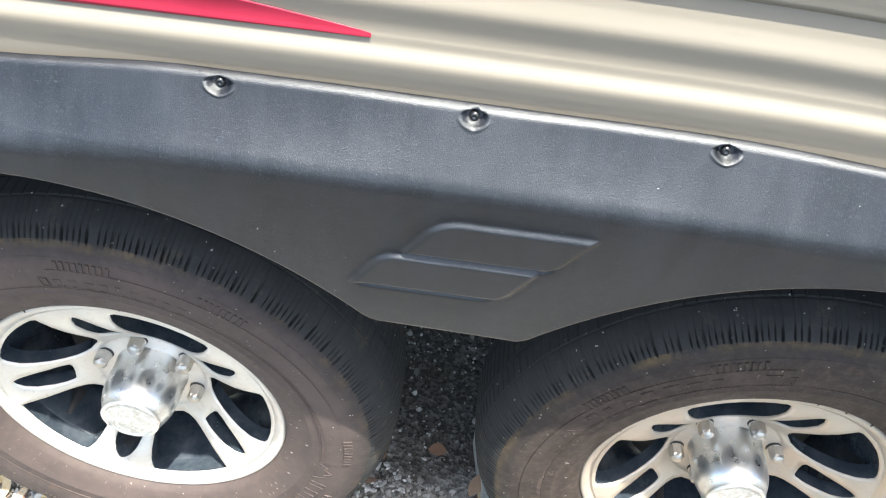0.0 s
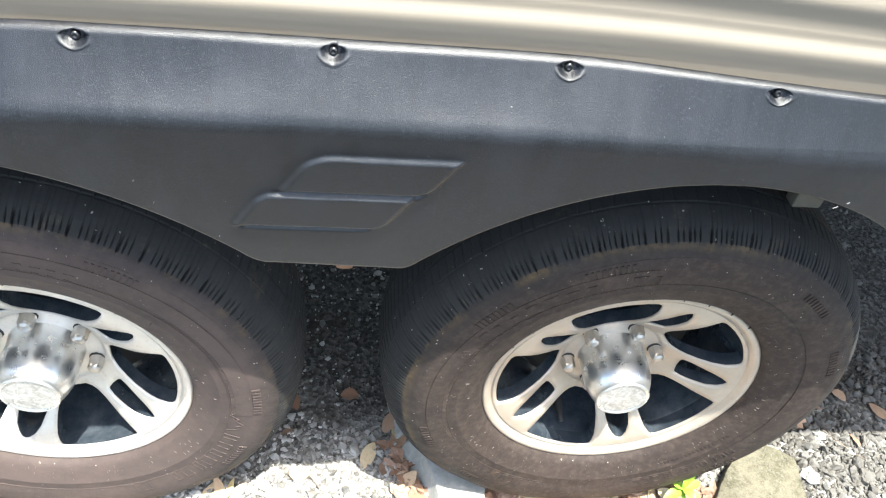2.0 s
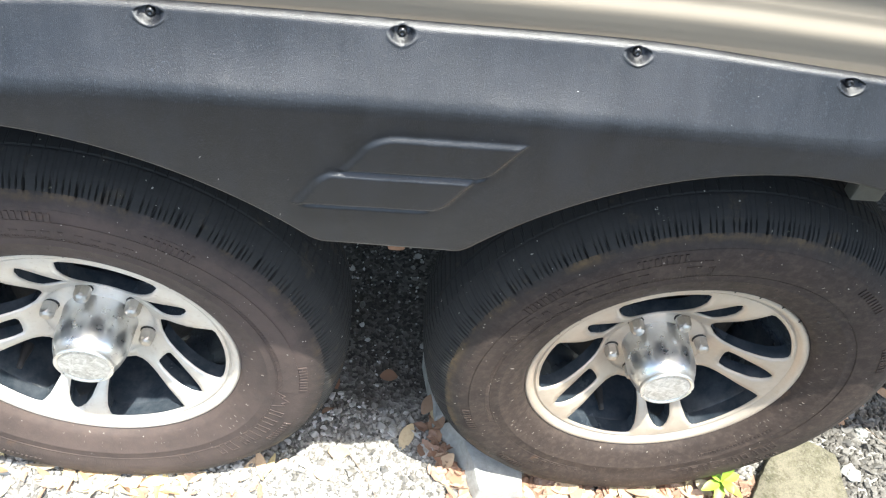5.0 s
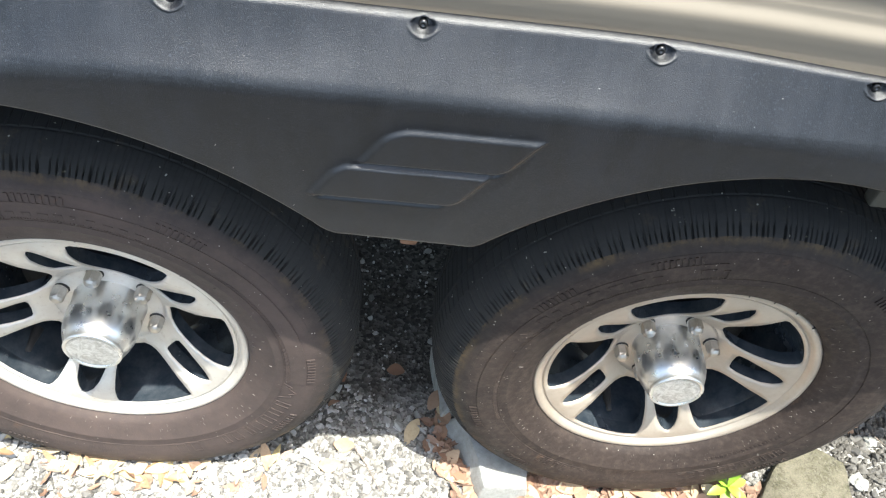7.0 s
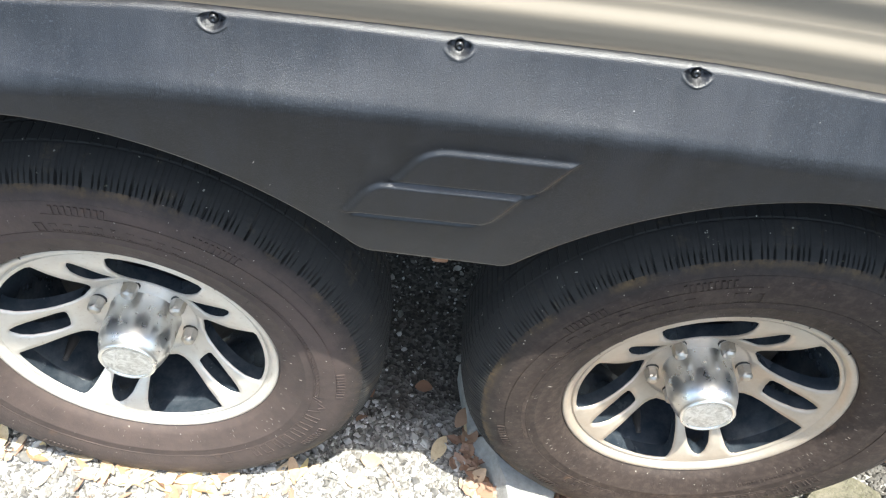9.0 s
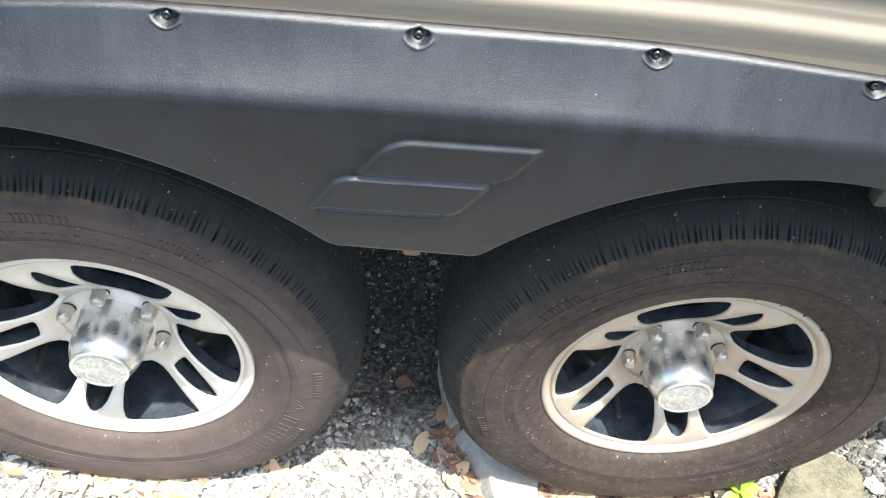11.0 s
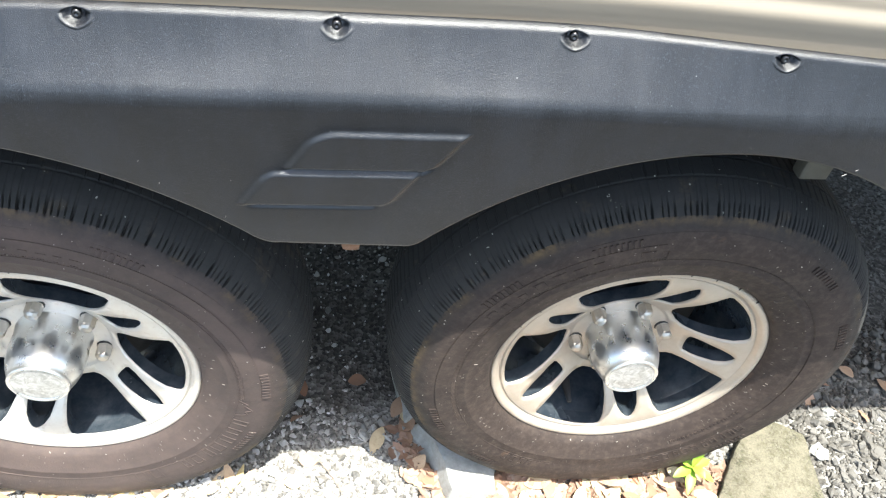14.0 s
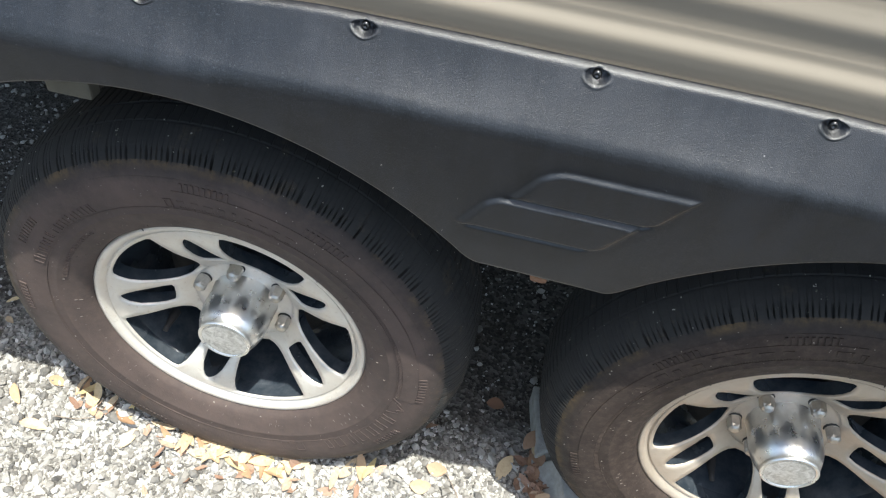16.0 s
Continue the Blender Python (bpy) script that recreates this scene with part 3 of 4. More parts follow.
def tyre_mesh(contact, squash_seed, rubber):
    """Tyre with a sidewall ring, sharp shoulder sipes, rib grooves and a flattened contact."""
    blocks, per = 78, 20
    steps = blocks * per
    profile = [(y, r, 0) for y, r in HALF_TYRE] + [(y, r, 1) for y, r in SHOULDER]
    profile += [(-0.0330, 0.3608, 2), (-0.0310, 0.3610, 2), (-0.0290, 0.3625, 3), (-0.0020, 0.3664, 3), (-0.0015, 0.3610, 2), (0.0025, 0.3610, 2), (0.0030, 0.3668, 3)]
    back = [(2 * CENTER_Y - y, r, k) for y, r, k in reversed(profile)]
    profile += back
    verts = []
    rnd = random.Random(squash_seed)
    depth = [rnd.uniform(0.6, 1.0) for _ in range(blocks)]
    for y, r, kind in profile:
        for j in range(steps):
            a = 2 * math.pi * j / steps
            rr, yy = r, y
            blk, sub = divmod(j, per)
            if kind == 1:
                side = -1 if y < CENTER_Y else 1
                d = 0.0
                if sub in (0, 1):
                    d = 0.0085 * (1.5 - depth[blk])
                elif sub == 6 and depth[blk] > 0.68 or sub == 11 or sub == 16 and depth[blk] < 0.92:
                    d = 0.0042 * depth[(blk * 7 + sub) % blocks]
                fade = float(smooth_step(0.3340, 0.3375, r) * (1 - 0.88 * smooth_step(0.3430, 0.3500, r)))
                rr -= d * fade
                yy -= side * d * 0.35 * fade
            elif kind == 3:
                if (sub + int((y + 0.03) * 400)) % 20 in (0, 10):
                    rr -= 0.0014 * depth[blk]
            elif kind == 0 and y < CENTER_Y:
                yy += 0.0006 * noise.noise((r * math.cos(a) * 14, r * math.sin(a) * 14, squash_seed))
            x, z = rr * math.cos(a), rr * math.sin(a)
            low = contact + 0.006
            if z < low:
                over = low - z
                z = low - 0.006 * (1 - math.exp(-over / 0.006))
                if kind == 0:
                    yy += (-1 if y < CENTER_Y else 1) * over * 0.25
            elif z < low + 0.08 and kind == 0:
                yy += (-1 if y < CENTER_Y else 1) * 0.004 * (1 - (z - low) / 0.08)
            verts.append((x, yy, z))
    faces = grid_faces(len(profile), steps, True)
    kinds = [k for *_, k in profile]
    index = []
    for i in range(len(profile) - 1):
        tread = kinds[i] > 0 and kinds[i + 1] > 0
        index += [1 if tread else 0] * steps
    me = mesh_from("tyre", verts, faces, [rubber, TREAD], True, index)
    me.polygons.foreach_set("use_smooth", [i == 0 for i in index])
    return me


def arc_bar(r0, r1, a0, a1, y_of, height=0.0010, steps=2):
    """A raised bar on the sidewall between two radii and two angles (degrees)."""
    bm = bmesh.new()
    rows = []
    for i in range(steps + 1):
        a = radians(a0 + (a1 - a0) * i / steps)
        quad = []
        for r, lift in ((r0, -0.002), (r0, height), (r1, height), (r1, -0.002)):
            quad.append(bm.verts.new((r * math.cos(a), y_of(r) - lift, r * math.sin(a))))
        rows.append(quad)
    for p, q in zip(rows, rows[1:]):
        for k in range(4):
            bm.faces.new((p[k], q[k], q[(k + 1) % 4], p[(k + 1) % 4]))
    bm.faces.new(rows[0])
    bm.faces.new(rows[-1][::-1])
    return bm


def hollow_bar(r0, r1, a0, a1, ridge=0.0014):
    """The raised outline of a bar, as four thin ridges in one mesh."""
    da = math.degrees(ridge / r0)
    edges = ((r0, r0 + ridge, a0, a1), (r1 - ridge, r1, a0, a1), (r0 + ridge, r1 - ridge, a0, a0 - da), (r0 + ridge, r1 - ridge, a1 + da, a1))
    return joined(arc_bar(q0, q1, b0, b1, side_y, 0.0012) for q0, q1, b0, b1 in edges)


def joined(pieces):
    whole = bmesh.new()
    for piece in pieces:
        data = bpy.data.meshes.new("piece")
        piece.to_mesh(data)
        piece.free()
        whole.from_mesh(data)
        bpy.data.meshes.remove(data)
    return whole


def knurl(r0, r1, a0, a1):
    """A band of fine radial ridges."""
    return joined(arc_bar(r0, r1, a, a - 0.32, side_y, 0.0008, 1) for a in np.arange(a0, a1, 0.75))


def peaks(r0, turn):
    """Three jagged peaks drawn as thin raised ridges."""
    line = [(0.0, 0.0), (1.5, 0.014), (2.4, 0.009), (4.2, 0.022), (5.6, 0.012), (6.6, 0.017), (8.6, 0.0)]
    return joined(ridge_between(r0 + h0, turn - d0, r0 + h1, turn - d1) for (d0, h0), (d1, h1) in zip(line, line[1:]))


def ridge_between(r0, a0, r1, a1, width=0.0013, height=0.0011):
    """A straight raised ridge on the sidewall from one polar place to another."""
    p = Vector((r0 * math.cos(radians(a0)), 0, r0 * math.sin(radians(a0))))
    q = Vector((r1 * math.cos(radians(a1)), 0, r1 * math.sin(radians(a1))))
    along = (q - p).normalized()
    across = Vector((-along.z, 0, along.x)) * width / 2
    bm = bmesh.new()
    rows = []
    for c in (p, q):
        rows.append([bm.verts.new((v.x, side_y(math.hypot(v.x, v.z)) - lift, v.z)) for v, lift in ((c - across, -0.002), (c - across * 0.6, height), (c + across * 0.6, height), (c + across, -0.002))])
    for k in range(4):
        bm.faces.new((rows[0][k], rows[1][k], rows[1][(k + 1) % 4], rows[0][(k + 1) % 4]))
    bm.faces.new(rows[0])
    bm.faces.new(rows[1][::-1])
    return bm


def side_y(r):
    return float(np.interp(r, [b for _, b in HALF_TYRE], [a for a, _ in HALF_TYRE]))


def nut_mesh():
    v = []
    rings = [(0.0050, 0.0128), (-0.0030, 0.0126), (-0.0060, 0.0112), (-0.0065, 0.0104), (-0.0210, 0.0104), (-0.0250, 0.0090), (-0.0275, 0.0054), (-0.0280, 0.0)]
    for i, (y, r) in enumerate(rings):
        for k in range(12):
            a = math.pi * k / 6
            hexed = r * (math.cos(math.pi / 6) / math.cos((a % (math.pi / 3)) - math.pi / 6)) * 1.07 if 3 <= i <= 4 else r
            v.append((hexed * math.cos(a), y, hexed * math.sin(a)))
    return mesh_from("lug_nut", v, grid_faces(len(rings), 12, True), [NUT, DARK_STEEL], False, [1 if i < 2 else 0 for i in range(len(rings) - 1) for _ in range(12)])


NUT_MESH = nut_mesh()


def cap_meshes():
    body = [(0.0160, 0.0545), (0.0120, 0.0550), (0.0090, 0.0530), (-0.0040, 0.0515), (-0.0240, 0.0518), (-0.0380, 0.0515), (-0.0500, 0.0500), (-0.0600, 0.0470), (-0.0680, 0.0435), (-0.0735, 0.0408), (-0.0760, 0.0405),
            (-0.0795, 0.0402), (-0.0810, 0.0385), (-0.0805, 0.0365), (-0.0790, 0.0352)]
    v, f = revolve(body, 72)
    cap = mesh_from("hub_cap", v, f, [CHROME])
    v, f = revolve([(-0.0788, 0.0354), (-0.0792, 0.030), (-0.0800, 0.018), (-0.0803, 0.0)], 48)
    return cap, mesh_from("cap_face", v, f, [CAP_FACE])


CAP_MESH, FACE_MESH = cap_meshes()


def build_wheel(x, nut_turn, window_turn, contact, text_turn, alloy, rubber, label):
    at = pose(x, 0, 0.345)
    wheel = attach("wheel", wheel_mesh(window_turn, alloy), trailer, label, at)
    attach("tyre", tyre_mesh(contact, text_turn, rubber), wheel, "worn dusty black trailer tyre with brown staining")
    for k in range(6):
        a = nut_turn + math.pi / 3 * k
        attach("lug_nut", NUT_MESH, wheel, "dull plated lug nut", pose(0.06985 * math.cos(a), 0.0100, 0.06985 * math.sin(a), 0, 17 * k, 0))
    attach("hub_cap", CAP_MESH, wheel, "tall weathered chrome hub cap")
    attach("cap_face", FACE_MESH, wheel, "pitted embossed metal cap face")
    v, f = revolve([(0.046, 0.0), (0.046, 0.125), (0.050, 0.140), (0.120, 0.142), (0.125, 0.160), (0.130, 0.0)], 64)
    attach("brake_drum", mesh_from("brake_drum", v, f, [DARK_STEEL]), wheel, "dark dirty brake drum")
    v, f = revolve([(0.0, 0.0), (0.0, 0.0042), (0.012, 0.0048), (0.030, 0.0075), (0.042, 0.0085)], 14)
    a = radians(window_turn + (144 if x < -0.5 else 216))
    attach("valve_stem", mesh_from("valve_stem", v, f, [DARK_STEEL]), wheel, "black rubber valve stem", pose(0.160 * math.cos(a), -0.026, 0.160 * math.sin(a)))
    flash = bpy.data.meshes.get("rubber_tab") or mesh_from("rubber_tab", [(-0.0006, -0.0592, 0.2085), (0.0006, -0.0592, 0.2085), (0.0008, -0.0591, 0.2128), (-0.0008, -0.0591, 0.2128), (0, -0.0560, 0.2140), (0, -0.0560, 0.2080)],
                                                                  [(0, 1, 2, 3), (3, 2, 4), (0, 5, 1), (0, 3, 4, 5), (1, 5, 4, 2)], [DARK_STEEL], False)
    for turn in ((-62, -51, -38, -27, -16, -4, 8, 19, 31, 44) if x > -0.5 else (-30, 5, 41)):
        attach("rubber_tab", flash, wheel, at=pose(0, 0, 0, 0, turn, 0))
    # raised sidewall lettering too worn to read: plain bars of its size
    rnd = random.Random(text_turn + 400)
    for start, count, r0, size in ((text_turn, 7, 0.268, 0.024), (text_turn - 44, 2, 0.268, 0.024), (text_turn + 180, 11, 0.270, 0.016), (text_turn - 175, 18, 0.240, 0.007), (text_turn + 120, 10, 0.270, 0.016)):
        step = math.degrees(size * 1.05 / r0)
        for k in range(count):
            a0 = start - k * step
            top, end = r0 + size * rnd.uniform(0.8, 1.0), a0 - step * rnd.uniform(0.30, 0.72)
            part("sidewall_bar", hollow_bar(r0, top, a0, end), rubber, wheel)
    for r, rise in ((0.2665, 0.0008), (0.3150, 0.0003)):
        part("sidewall_ring", arc_bar(r, r + 0.0013, 0, 360, side_y, rise, 180), rubber, wheel)
    # combs of short ribs under the shoulder
    for centre in range(0, 360, 30):
        if (centre // 30) % 3 != 1:
            for k in range(9):
                a0 = centre + text_turn * 0.3 + 1.35 * k
                part("sidewall_rib", arc_bar(0.3000, 0.3115, a0, a0 - 0.70, side_y, 0.0016, 1), rubber, wheel)
    # mould vents: short pale nibs between the rim and the ring
    for k in range(64):
        a0, r0 = rnd.uniform(0, 360), rnd.choice((0.2235, 0.2330, 0.2440)) + rnd.uniform(-0.002, 0.002)
        part("vent_nib", arc_bar(r0, r0 + rnd.uniform(0.0018, 0.0045), a0, a0 - 0.14, side_y, 0.0009, 1), NIB, wheel)
    # the smooth raised panel and its knurled inner edge
    panel = text_turn + (12 if x < -0.5 else -50)
    part("sidewall_panel", arc_bar(0.2755, 0.2990, panel, panel + 105, side_y, 0.0011, 60), rubber, wheel)
    part("knurled_band", knurl(0.2690, 0.2750, panel, panel + 105), rubber, wheel)
    # a peaked mark beside the lettering
    part("peaked_mark", peaks(0.268, text_turn + 11), rubber, wheel)
    return wheel


build_wheel(-0.8466, -0.4175, 71.0, -0.345, -20, ALLOY_BRIGHT, RUBBER_DUSTY, "bright five-spoke alloy wheel with dark pockets and six lugs")
build_wheel(0.0, 0.2075, 35.0, -0.329, 148, ALLOY_DULL, RUBBER_DARK, "tarnished five-spoke alloy wheel with dark pockets and six lugs")

# ---- underneath ----
part("spring_hanger", box(-0.435, -0.405, -0.025, 0.02, 0.580, 0.745, 0.004), DARK_STEEL, trailer, "dark suspension hanger")
part("hanger_bolt", box(-0.436, -0.412, -0.050, -0.024, 0.586, 0.602, 0.007), RUST, trailer, "rusty bolt head")
part("wheel_well_end", box(-1.072, -1.012, -0.01, 0.012, 0.688, 0.86, 0.004), TAN_SHEET, trailer, "tan sheet at the wheel well end")
part("wheel_well_end", box(0.140, 0.180, -0.01, 0.012, 0.684, 0.86, 0.004), TAN_SHEET, trailer, "tan sheet at the wheel well end")


# ---- pavers ----
def slab(name, corners, z0, z1, material, label, seed, rough=0.004, tilt=0.0, foot=None):
    """A worn slab from the corners of its top and, where its sides slope, of its foot; tilt: fall along x."""
    bm = bmesh.new()
    low = [bm.verts.new((x, y, z0)) for x, y in foot or corners]
    top = [bm.verts.new((x, y, z1 - tilt * (x - corners[0][0]))) for x, y in corners]
    bm.faces.new(low[::-1])
    bm.faces.new(top)
    count = len(corners)
    for k in range(count):
        bm.faces.new((low[k], low[(k + 1) % count], top[(k + 1) % count], top[k]))
    bmesh.ops.bevel(bm, geom=bm.edges[:], offset=0.004, segments=2, affect="EDGES", profile=0.6)
    bmesh.ops.triangulate(bm, faces=[f for f in bm.faces if f.calc_area() > 0.001])
    for _ in range(4):
        bmesh.ops.subdivide_edges(bm, edges=[e for e in bm.edges if e.calc_length() > 0.014], cuts=1)
    bmesh.ops.triangulate(bm, faces=bm.faces[:])
    for v in bm.verts:
        d = noise.noise_vector(v.co * 30 + Vector((seed, 0, 0))) + 0.4 * noise.noise_vector(v.co * 110 + Vector((0, seed, 0)))
        v.co += d * rough * 0.5
    ob = part(name, bm, material, None, "", True)
    return tagged(ob, label, "paver", "pavers under the wheel")


BLOCK = [(-0.285, 0.036), (-0.268, 0.004), (-0.252, -0.048), (-0.243, -0.099), (-0.163, -0.093), (-0.160, -0.050), (-0.120, 0.040)]
BLOCK_FOOT = [(-0.325, 0.050), (-0.322, 0.030), (-0.275, -0.052), (-0.249, -0.108), (-0.154, -0.104), (-0.150, -0.050), (-0.110, 0.048)]
slab("concrete_paver", BLOCK, -0.04, 0.040, CONCRETE, "pale broken concrete paver wedged under the tyre", 1, tilt=0.14, foot=BLOCK_FOOT)
slab("concrete_paver", [(-0.340, 0.190), (-0.322, 0.085), (-0.320, 0.036), (-0.299, 0.052), (0.10, 0.060), (0.10, 0.200)], -0.05, 0.036, CONCRETE, "grey cracked concrete paver in shade under the tyre", 2, tilt=0.055)
slab("mossy_paver", [(0.215, -0.170), (0.455, -0.150), (0.458, -0.095), (0.470, 0.000), (0.405, 0.040), (0.380, 0.040), (0.312, -0.035)], -0.05, 0.016, MOSS, "mossy brown concrete paver beside the tyre", 3, 0.006)


# ---- gravel ----
def stone_base():
    bm = bmesh.new()
    bmesh.ops.create_icosphere(bm, subdivisions=1, radius=1.0)
    v = np.array([tuple(a.co) for a in bm.verts])
    f = np.array([[a.index for a in q.verts] for q in bm.faces])
    bm.free()
    return v, f


def on_paver(x, y):
    left = -0.33 < x < 0.15 and -0.10 < y < 0.2 and x > -0.31 - 0.45 * (y - 0.03) and (y > -0.05 or x < -0.155)
    right = -0.17 < y < 0.045 and 0.215 + 0.76 * (y + 0.170) < x < 0.46
    return left or right


def build_gravel():
    rng = np.random.default_rng(5)
    base, tri = stone_base()
    chunks, faces, count = [], [], 0
    # dense crushed stone outside, thinning to trodden grit further in
    zones = [(33000, -1.75, 1.05, -0.30, 0.16, 0.0022, 0.0072, 1.0), (3400, -1.75, 1.05, -0.30, 0.16, 0.007, 0.0135, 1.0),
             (5500, -1.75, 1.05, 0.06, 0.75, 0.0016, 0.0046, 0.6), (620, -1.75, 1.05, 0.06, 0.75, 0.005, 0.012, 0.6), (2500, -2.0, 1.3, 0.70, 1.8, 0.004, 0.009, 0.6), (1100, 0.28, 1.05, -0.26, 0.30, 0.006, 0.0125, 0.6)]
    for n, x0, x1, y0, y1, s0, s1, share in zones:
        xs, ys = rng.uniform(x0, x1, n), rng.uniform(y0, y1, n)
        size = s0 + (s1 - s0) * rng.power(0.8, n)
        for x, y, s in zip(xs, ys, size):
            thin = 0.05 + 0.10 * noise.noise((x * 3.1, y * 3.1, 9.0))
            if on_paver(x, y) or (share == 1.0 and y > thin and rng.random() < (y - thin) * 14):
                continue
            q = rng.normal(size=4)
            q /= np.linalg.norm(q)
            w, a, b, c = q
            rot = np.array([[1 - 2 * (b * b + c * c), 2 * (a * b - c * w), 2 * (a * c + b * w)], [2 * (a * b + c * w), 1 - 2 * (a * a + c * c), 2 * (b * c - a * w)], [2 * (a * c - b * w), 2 * (b * c + a * w), 1 - 2 * (a * a + b * b)]])
            shape = base * rng.uniform(0.55, 1.35, (len(base), 1)) * np.array([1.0, rng.uniform(0.65, 0.95), rng.uniform(0.45, 0.75)]) * s
            z = ground_height(x, y) + s * rng.uniform(0.05, 0.55)
            chunks.append(shape @ rot.T + (x, y, z))
            faces.append(tri + count)
            count += len(base)
    v, f = np.concatenate(chunks), np.concatenate(faces)
    me = bpy.data.meshes.new("gravel")
    me.vertices.add(len(v))
    me.vertices.foreach_set("co", v.ravel())
    me.loops.add(f.size)
    me.loops.foreach_set("vertex_index", f.ravel().astype(np.int32))
    me.polygons.add(len(f))
    me.polygons.foreach_set("loop_start", np.arange(0, f.size, 3, dtype=np.int32))
    me.update(calc_edges=True)
    me.validate()
    me.polygons.foreach_set("use_smooth", np.zeros(len(f), dtype=bool))
    me.materials.append(STONES)
    tagged(attach("gravel", me), "loose grey and white crushed gravel", "gravel", kind="stuff")


build_gravel()


# ---- dry leaves ----
def leaf_mesh(seed, material, wide=1.0):
    rnd = random.Random(seed)
    length, width, curl, bend = rnd.uniform(0.032, 0.060), wide * rnd.uniform(0.0055, 0.0100), rnd.uniform(-0.5, 0.8), rnd.uniform(-0.25, 0.35)
    verts = []
    n = 9
    for i in range(n):
        t = i / (n - 1)
        w = width * math.sin(math.pi * min(1, t * 0.94 + 0.03)) ** 0.8
        for s in (-1, -0.5, 0, 0.5, 1):
            verts.append((length * (t - 0.5), s * w + 0.004 * math.sin(t * 3) * bend, abs(s) * w * curl * 0.6 + bend * length * (t - 0.5) ** 2 * 1.5 + 0.0008 * rnd.uniform(-1, 1)))
    return mesh_from("dry_leaf", verts, grid_faces(n, 5), [material])


LEAVES = [leaf_mesh(k, LEAF, 1.5) for k in range(9)]
STRAW_LEAVES = [leaf_mesh(k + 20, LEAF_STRAW) for k in range(9)]


def scatter_leaves():
    rnd = random.Random(11)
    places = []
    for _ in range(48):     # drift along the first tyre
        x = rnd.gauss(-0.93, 0.17)
        y = -0.074 - abs(rnd.gauss(0, 0.024)) + 0.28 * max(0.0, abs(x + 0.85) - 0.14)
        places.append((x, y))
    for _ in range(165):     # heap between the pavers
        places.append((rnd.uniform(-0.16, 0.24), -0.070 - 0.12 * rnd.random() ** 1.3))
    for _ in range(11):     # along the paver's broken edge
        t = rnd.random()
        places.append((-0.335 + 0.075 * t + rnd.gauss(0, 0.012), 0.05 - 0.16 * t + rnd.gauss(0, 0.02)))
    for _ in range(34):     # strays
        places.append((rnd.uniform(-1.45, 0.85), rnd.uniform(-0.26, 0.30)))
    for k, (x, y) in enumerate(places):
        if -0.30 < x < 0.3 and y > -0.07 and k < 260 and x > -0.2:
            continue
        z = ground_height(x, y) + rnd.uniform(0.006, 0.014) + (0.012 * rnd.random() if 48 <= k < 213 else 0.0)
        if on_paver(x, y) and y > -0.1:
            z = 0.022
        ob = attach("dry_leaf", (STRAW_LEAVES if x < -0.55 else LEAVES)[k % 9], None, "", pose(x, y, z, rnd.gauss(0, 14), rnd.gauss(0, 14), rnd.uniform(0, 360)))
        tagged(ob, "curled straw-coloured dry leaf on the pale gravel" if x < -0.55 else "curled brown dry leaf lying on the gravel", "leaf", "fallen leaves")


scatter_leaves()


def build_litter():
    """Crumbled leaf bits, too many to count."""
    rnd = random.Random(21)
    verts, faces = [], []
    for k in range(1410):
        if k < 1310:
            x, y = rnd.uniform(-0.17, 0.29), -0.055 - 0.13 * rnd.random() ** 1.2
            if y > -0.085 and -0.14 < x < 0.14 and rnd.random() < 0.5:
                continue
        elif k < 1345:
            x = rnd.gauss(-0.92, 0.17)
            y = -0.082 - abs(rnd.gauss(0, 0.035)) + 0.28 * max(0.0, abs(x + 0.85) - 0.14)
        else:
            t = rnd.random()
            x, y = -0.335 + 0.075 * t + rnd.gauss(0, 0.014), 0.06 - 0.18 * t + rnd.gauss(0, 0.02)
        if x > 0.225 + 0.76 * (y + 0.170):
            continue
        m = pose(x, y, ground_height(x, y) + rnd.uniform(0.003, 0.016), rnd.gauss(0, 20), rnd.gauss(0, 20), rnd.uniform(0, 360))
        length, w = rnd.uniform(0.008, 0.024), rnd.uniform(0.004, 0.010)
        ring = [(-length, -0.3 * w, 0), (-0.3 * length, -w, 0.001), (0.5 * length, -0.7 * w, 0.0), (length, 0.1 * w, 0.002), (0.4 * length, w, 0.001), (-0.5 * length, 0.8 * w, 0.002)]
        base = len(verts)
        verts += [tuple(m @ Vector(p)) for p in ring]
        verts.append(tuple(m @ Vector((0, 0, -0.0008))))
        faces += [(base + i, base + (i + 1) % 6, base + 6) for i in range(6)]
    me = mesh_from("leaf_litter", verts, faces, [LITTER], False)
    tagged(attach("leaf_litter", me), "brown crumbled leaf litter on the gravel", "leaf litter", kind="stuff")


build_litter()


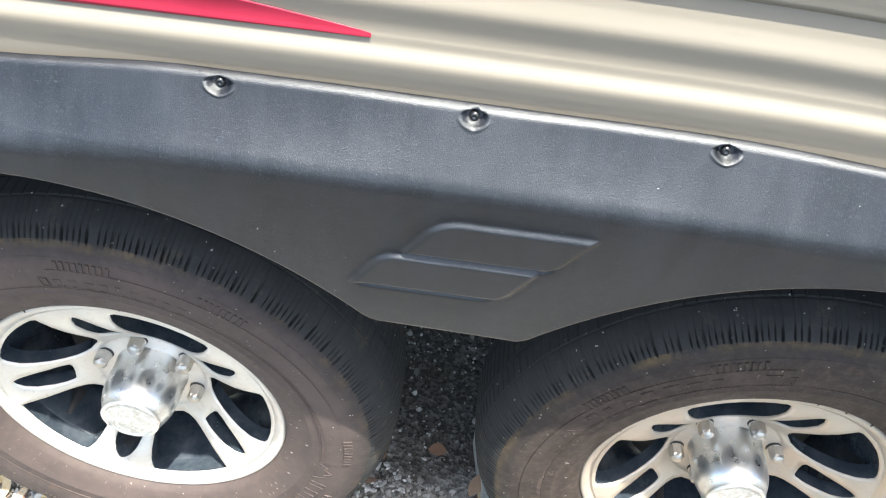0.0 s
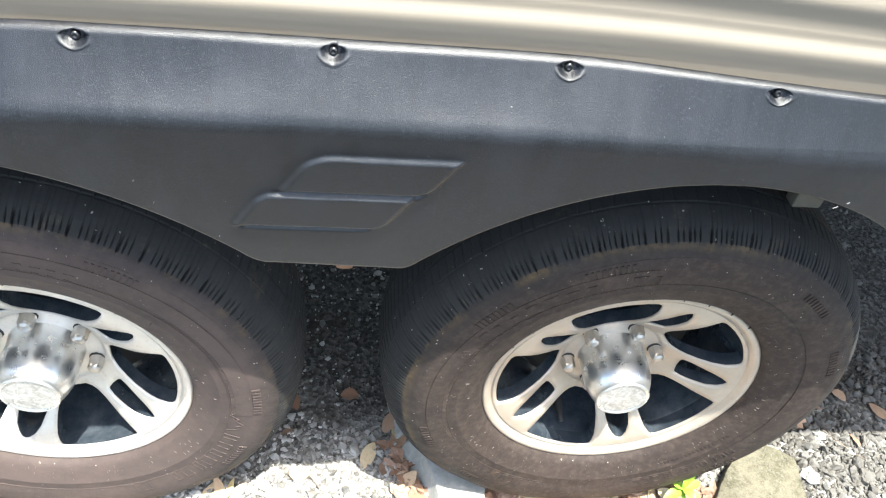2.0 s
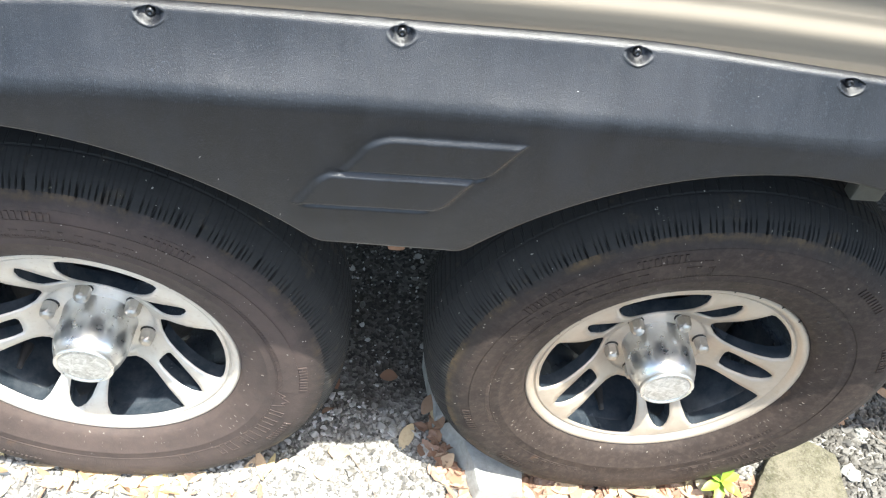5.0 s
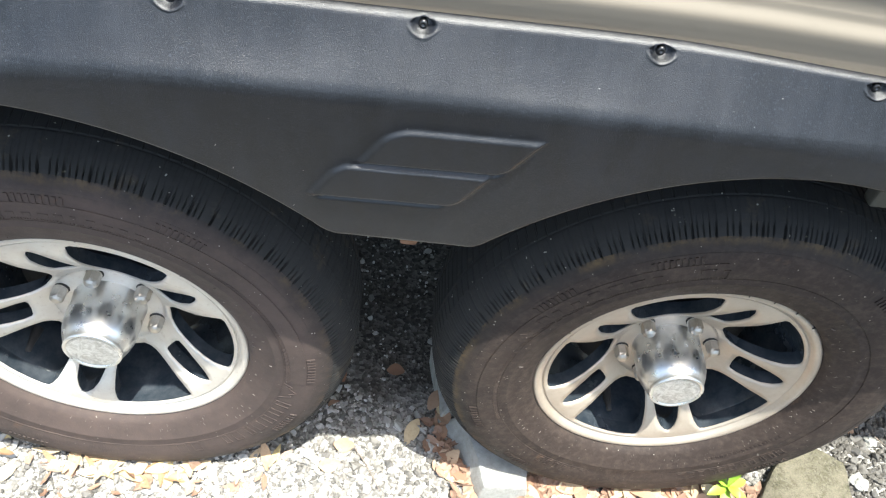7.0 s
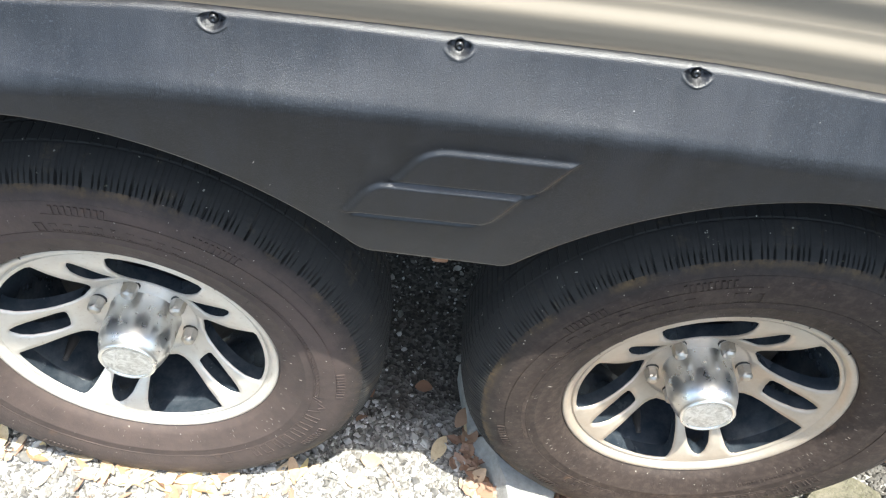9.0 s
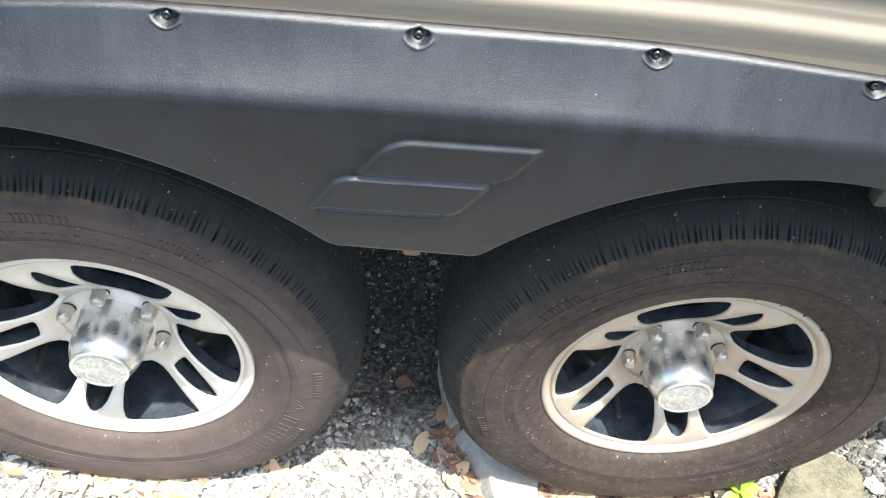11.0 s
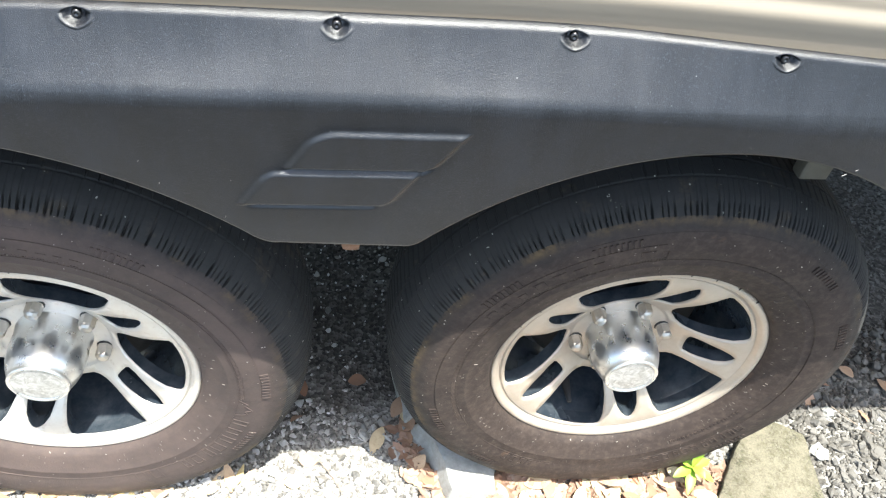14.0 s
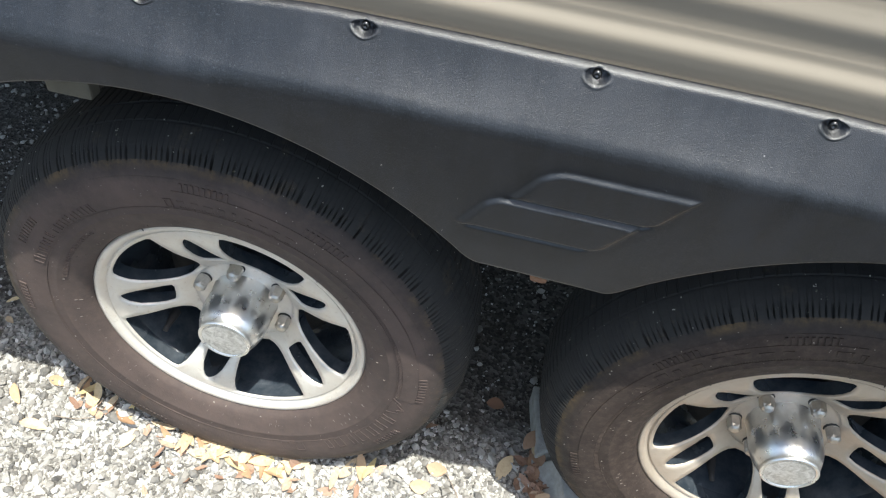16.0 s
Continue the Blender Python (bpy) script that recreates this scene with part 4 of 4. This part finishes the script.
# ---- seedling ----
def build_seedling():
    plant = tagged(new("seedling"), "small bright green weed seedling beside the tyre", "plant")
    plant.matrix_basis = pose(0.203, -0.078, 0.020) @ Matrix.Scale(1.25, 4)
    v = []
    for i in range(5):
        for k in range(6):
            a = math.pi * k / 3
            v.append((0.0014 * math.cos(a) + 0.002 * i / 4, 0.0014 * math.sin(a), -0.012 + 0.034 * i / 4))
    attach("stem", mesh_from("stem", v, grid_faces(5, 6, True), [GREEN]), plant)
    rnd = random.Random(3)
    for turn, length, rise, base in ((95, 0.028, 2.2, 0.020), (75, 0.030, 2.0, 0.022), (200, 0.034, 0.25, 0.015), (250, 0.036, -0.05, 0.014), (330, 0.036, 0.05, 0.015), (20, 0.033, 0.35, 0.017), (300, 0.024, 0.5, 0.02), (150, 0.022, 0.6, 0.02)):
        verts = []
        for i in range(8):
            t = i / 7
            w = 0.0075 * math.sin(math.pi * (0.06 + 0.92 * t)) ** 0.9
            h = rise * length * t - 0.010 * t * t
            for s in (-1, 0, 1):
                verts.append((length * t * math.cos(rise * 0.6), s * w, h + abs(s) * w * 0.35))
        attach("leaf", mesh_from("leaf", verts, grid_faces(8, 3), [GREEN]), plant, at=pose(0.001, 0, base, 0, 0, turn))


build_seedling()


# ---- twigs and loose stones ----
def build_twig(x, y, turn, length, seed):
    rnd = random.Random(seed)
    v = []
    for i in range(9):
        t = i / 8
        for k in range(6):
            a = math.pi * k / 3
            r = 0.0010 * (1.1 - 0.6 * t)
            v.append((length * (t - 0.5), r * math.cos(a) + 0.004 * math.sin(4 * t + seed), r * math.sin(a) + 0.001 * rnd.uniform(-1, 1)))
    ob = attach("twig", mesh_from("twig", v, grid_faces(9, 6, True), [TWIG]), None, "", pose(x, y, ground_height(x, y) + 0.012, 0, 3, turn))
    tagged(ob, "thin grey dry twig lying on the gravel", "twig", "fallen twigs")


for args in ((-0.44, -0.075, -52, 0.12, 1), (0.60, 0.03, -40, 0.10, 2), (-1.15, -0.09, 15, 0.08, 3)):
    build_twig(*args)


def build_rock(x, y, size, seed, label):
    bm = bmesh.new()
    bmesh.ops.create_icosphere(bm, subdivisions=3, radius=size)
    for v in bm.verts:
        d = v.co.normalized()
        v.co *= 0.8 + 0.45 * noise.noise(d * 1.6 + Vector((seed, 0, 0)))
        v.co.z *= 0.6
    ob = part("rock", bm, CONCRETE, None, "", False, pose(x, y, GROUND_Z + size * 0.35, 0, 0, seed * 40))
    tagged(ob, label, "stone", "loose stones")


for k, (x, y, s) in enumerate(((-0.105, -0.150, 0.026), (-1.12, -0.10, 0.020), (-0.62, -0.14, 0.016), (0.50, -0.03, 0.022), (0.56, 0.06, 0.017))):
    build_rock(x, y, s, k + 1, "angular pale grey stone on the gravel")


# ---- white ribbed shell ----
def build_shell(x, y, turn, size):
    verts, rows, cols = [], 10, 33
    for i in range(rows):
        t = i / (rows - 1)
        for j in range(cols):
            a = radians(-62 + 124 * j / (cols - 1))
            r = size * (0.08 + 0.92 * t)
            verts.append((r * math.sin(a), r * math.cos(a) - size / 2, 0.30 * size * math.sin(math.pi * (0.15 + 0.75 * t)) * math.cos(a) + 0.035 * size * t * math.cos(11 * math.pi * j / (cols - 1) * 2)))
    ob = attach("shell", mesh_from("shell", verts, grid_faces(rows, cols), [SHELL]), None, "", pose(x, y, ground_height(x, y) + 0.008, 8, -6, turn))
    ob.modifiers.new("thickness", "SOLIDIFY").thickness = 0.0012
    tagged(ob, "white ribbed shell among the brown leaf litter", "shell")


build_shell(-0.088, -0.098, -35, 0.034)
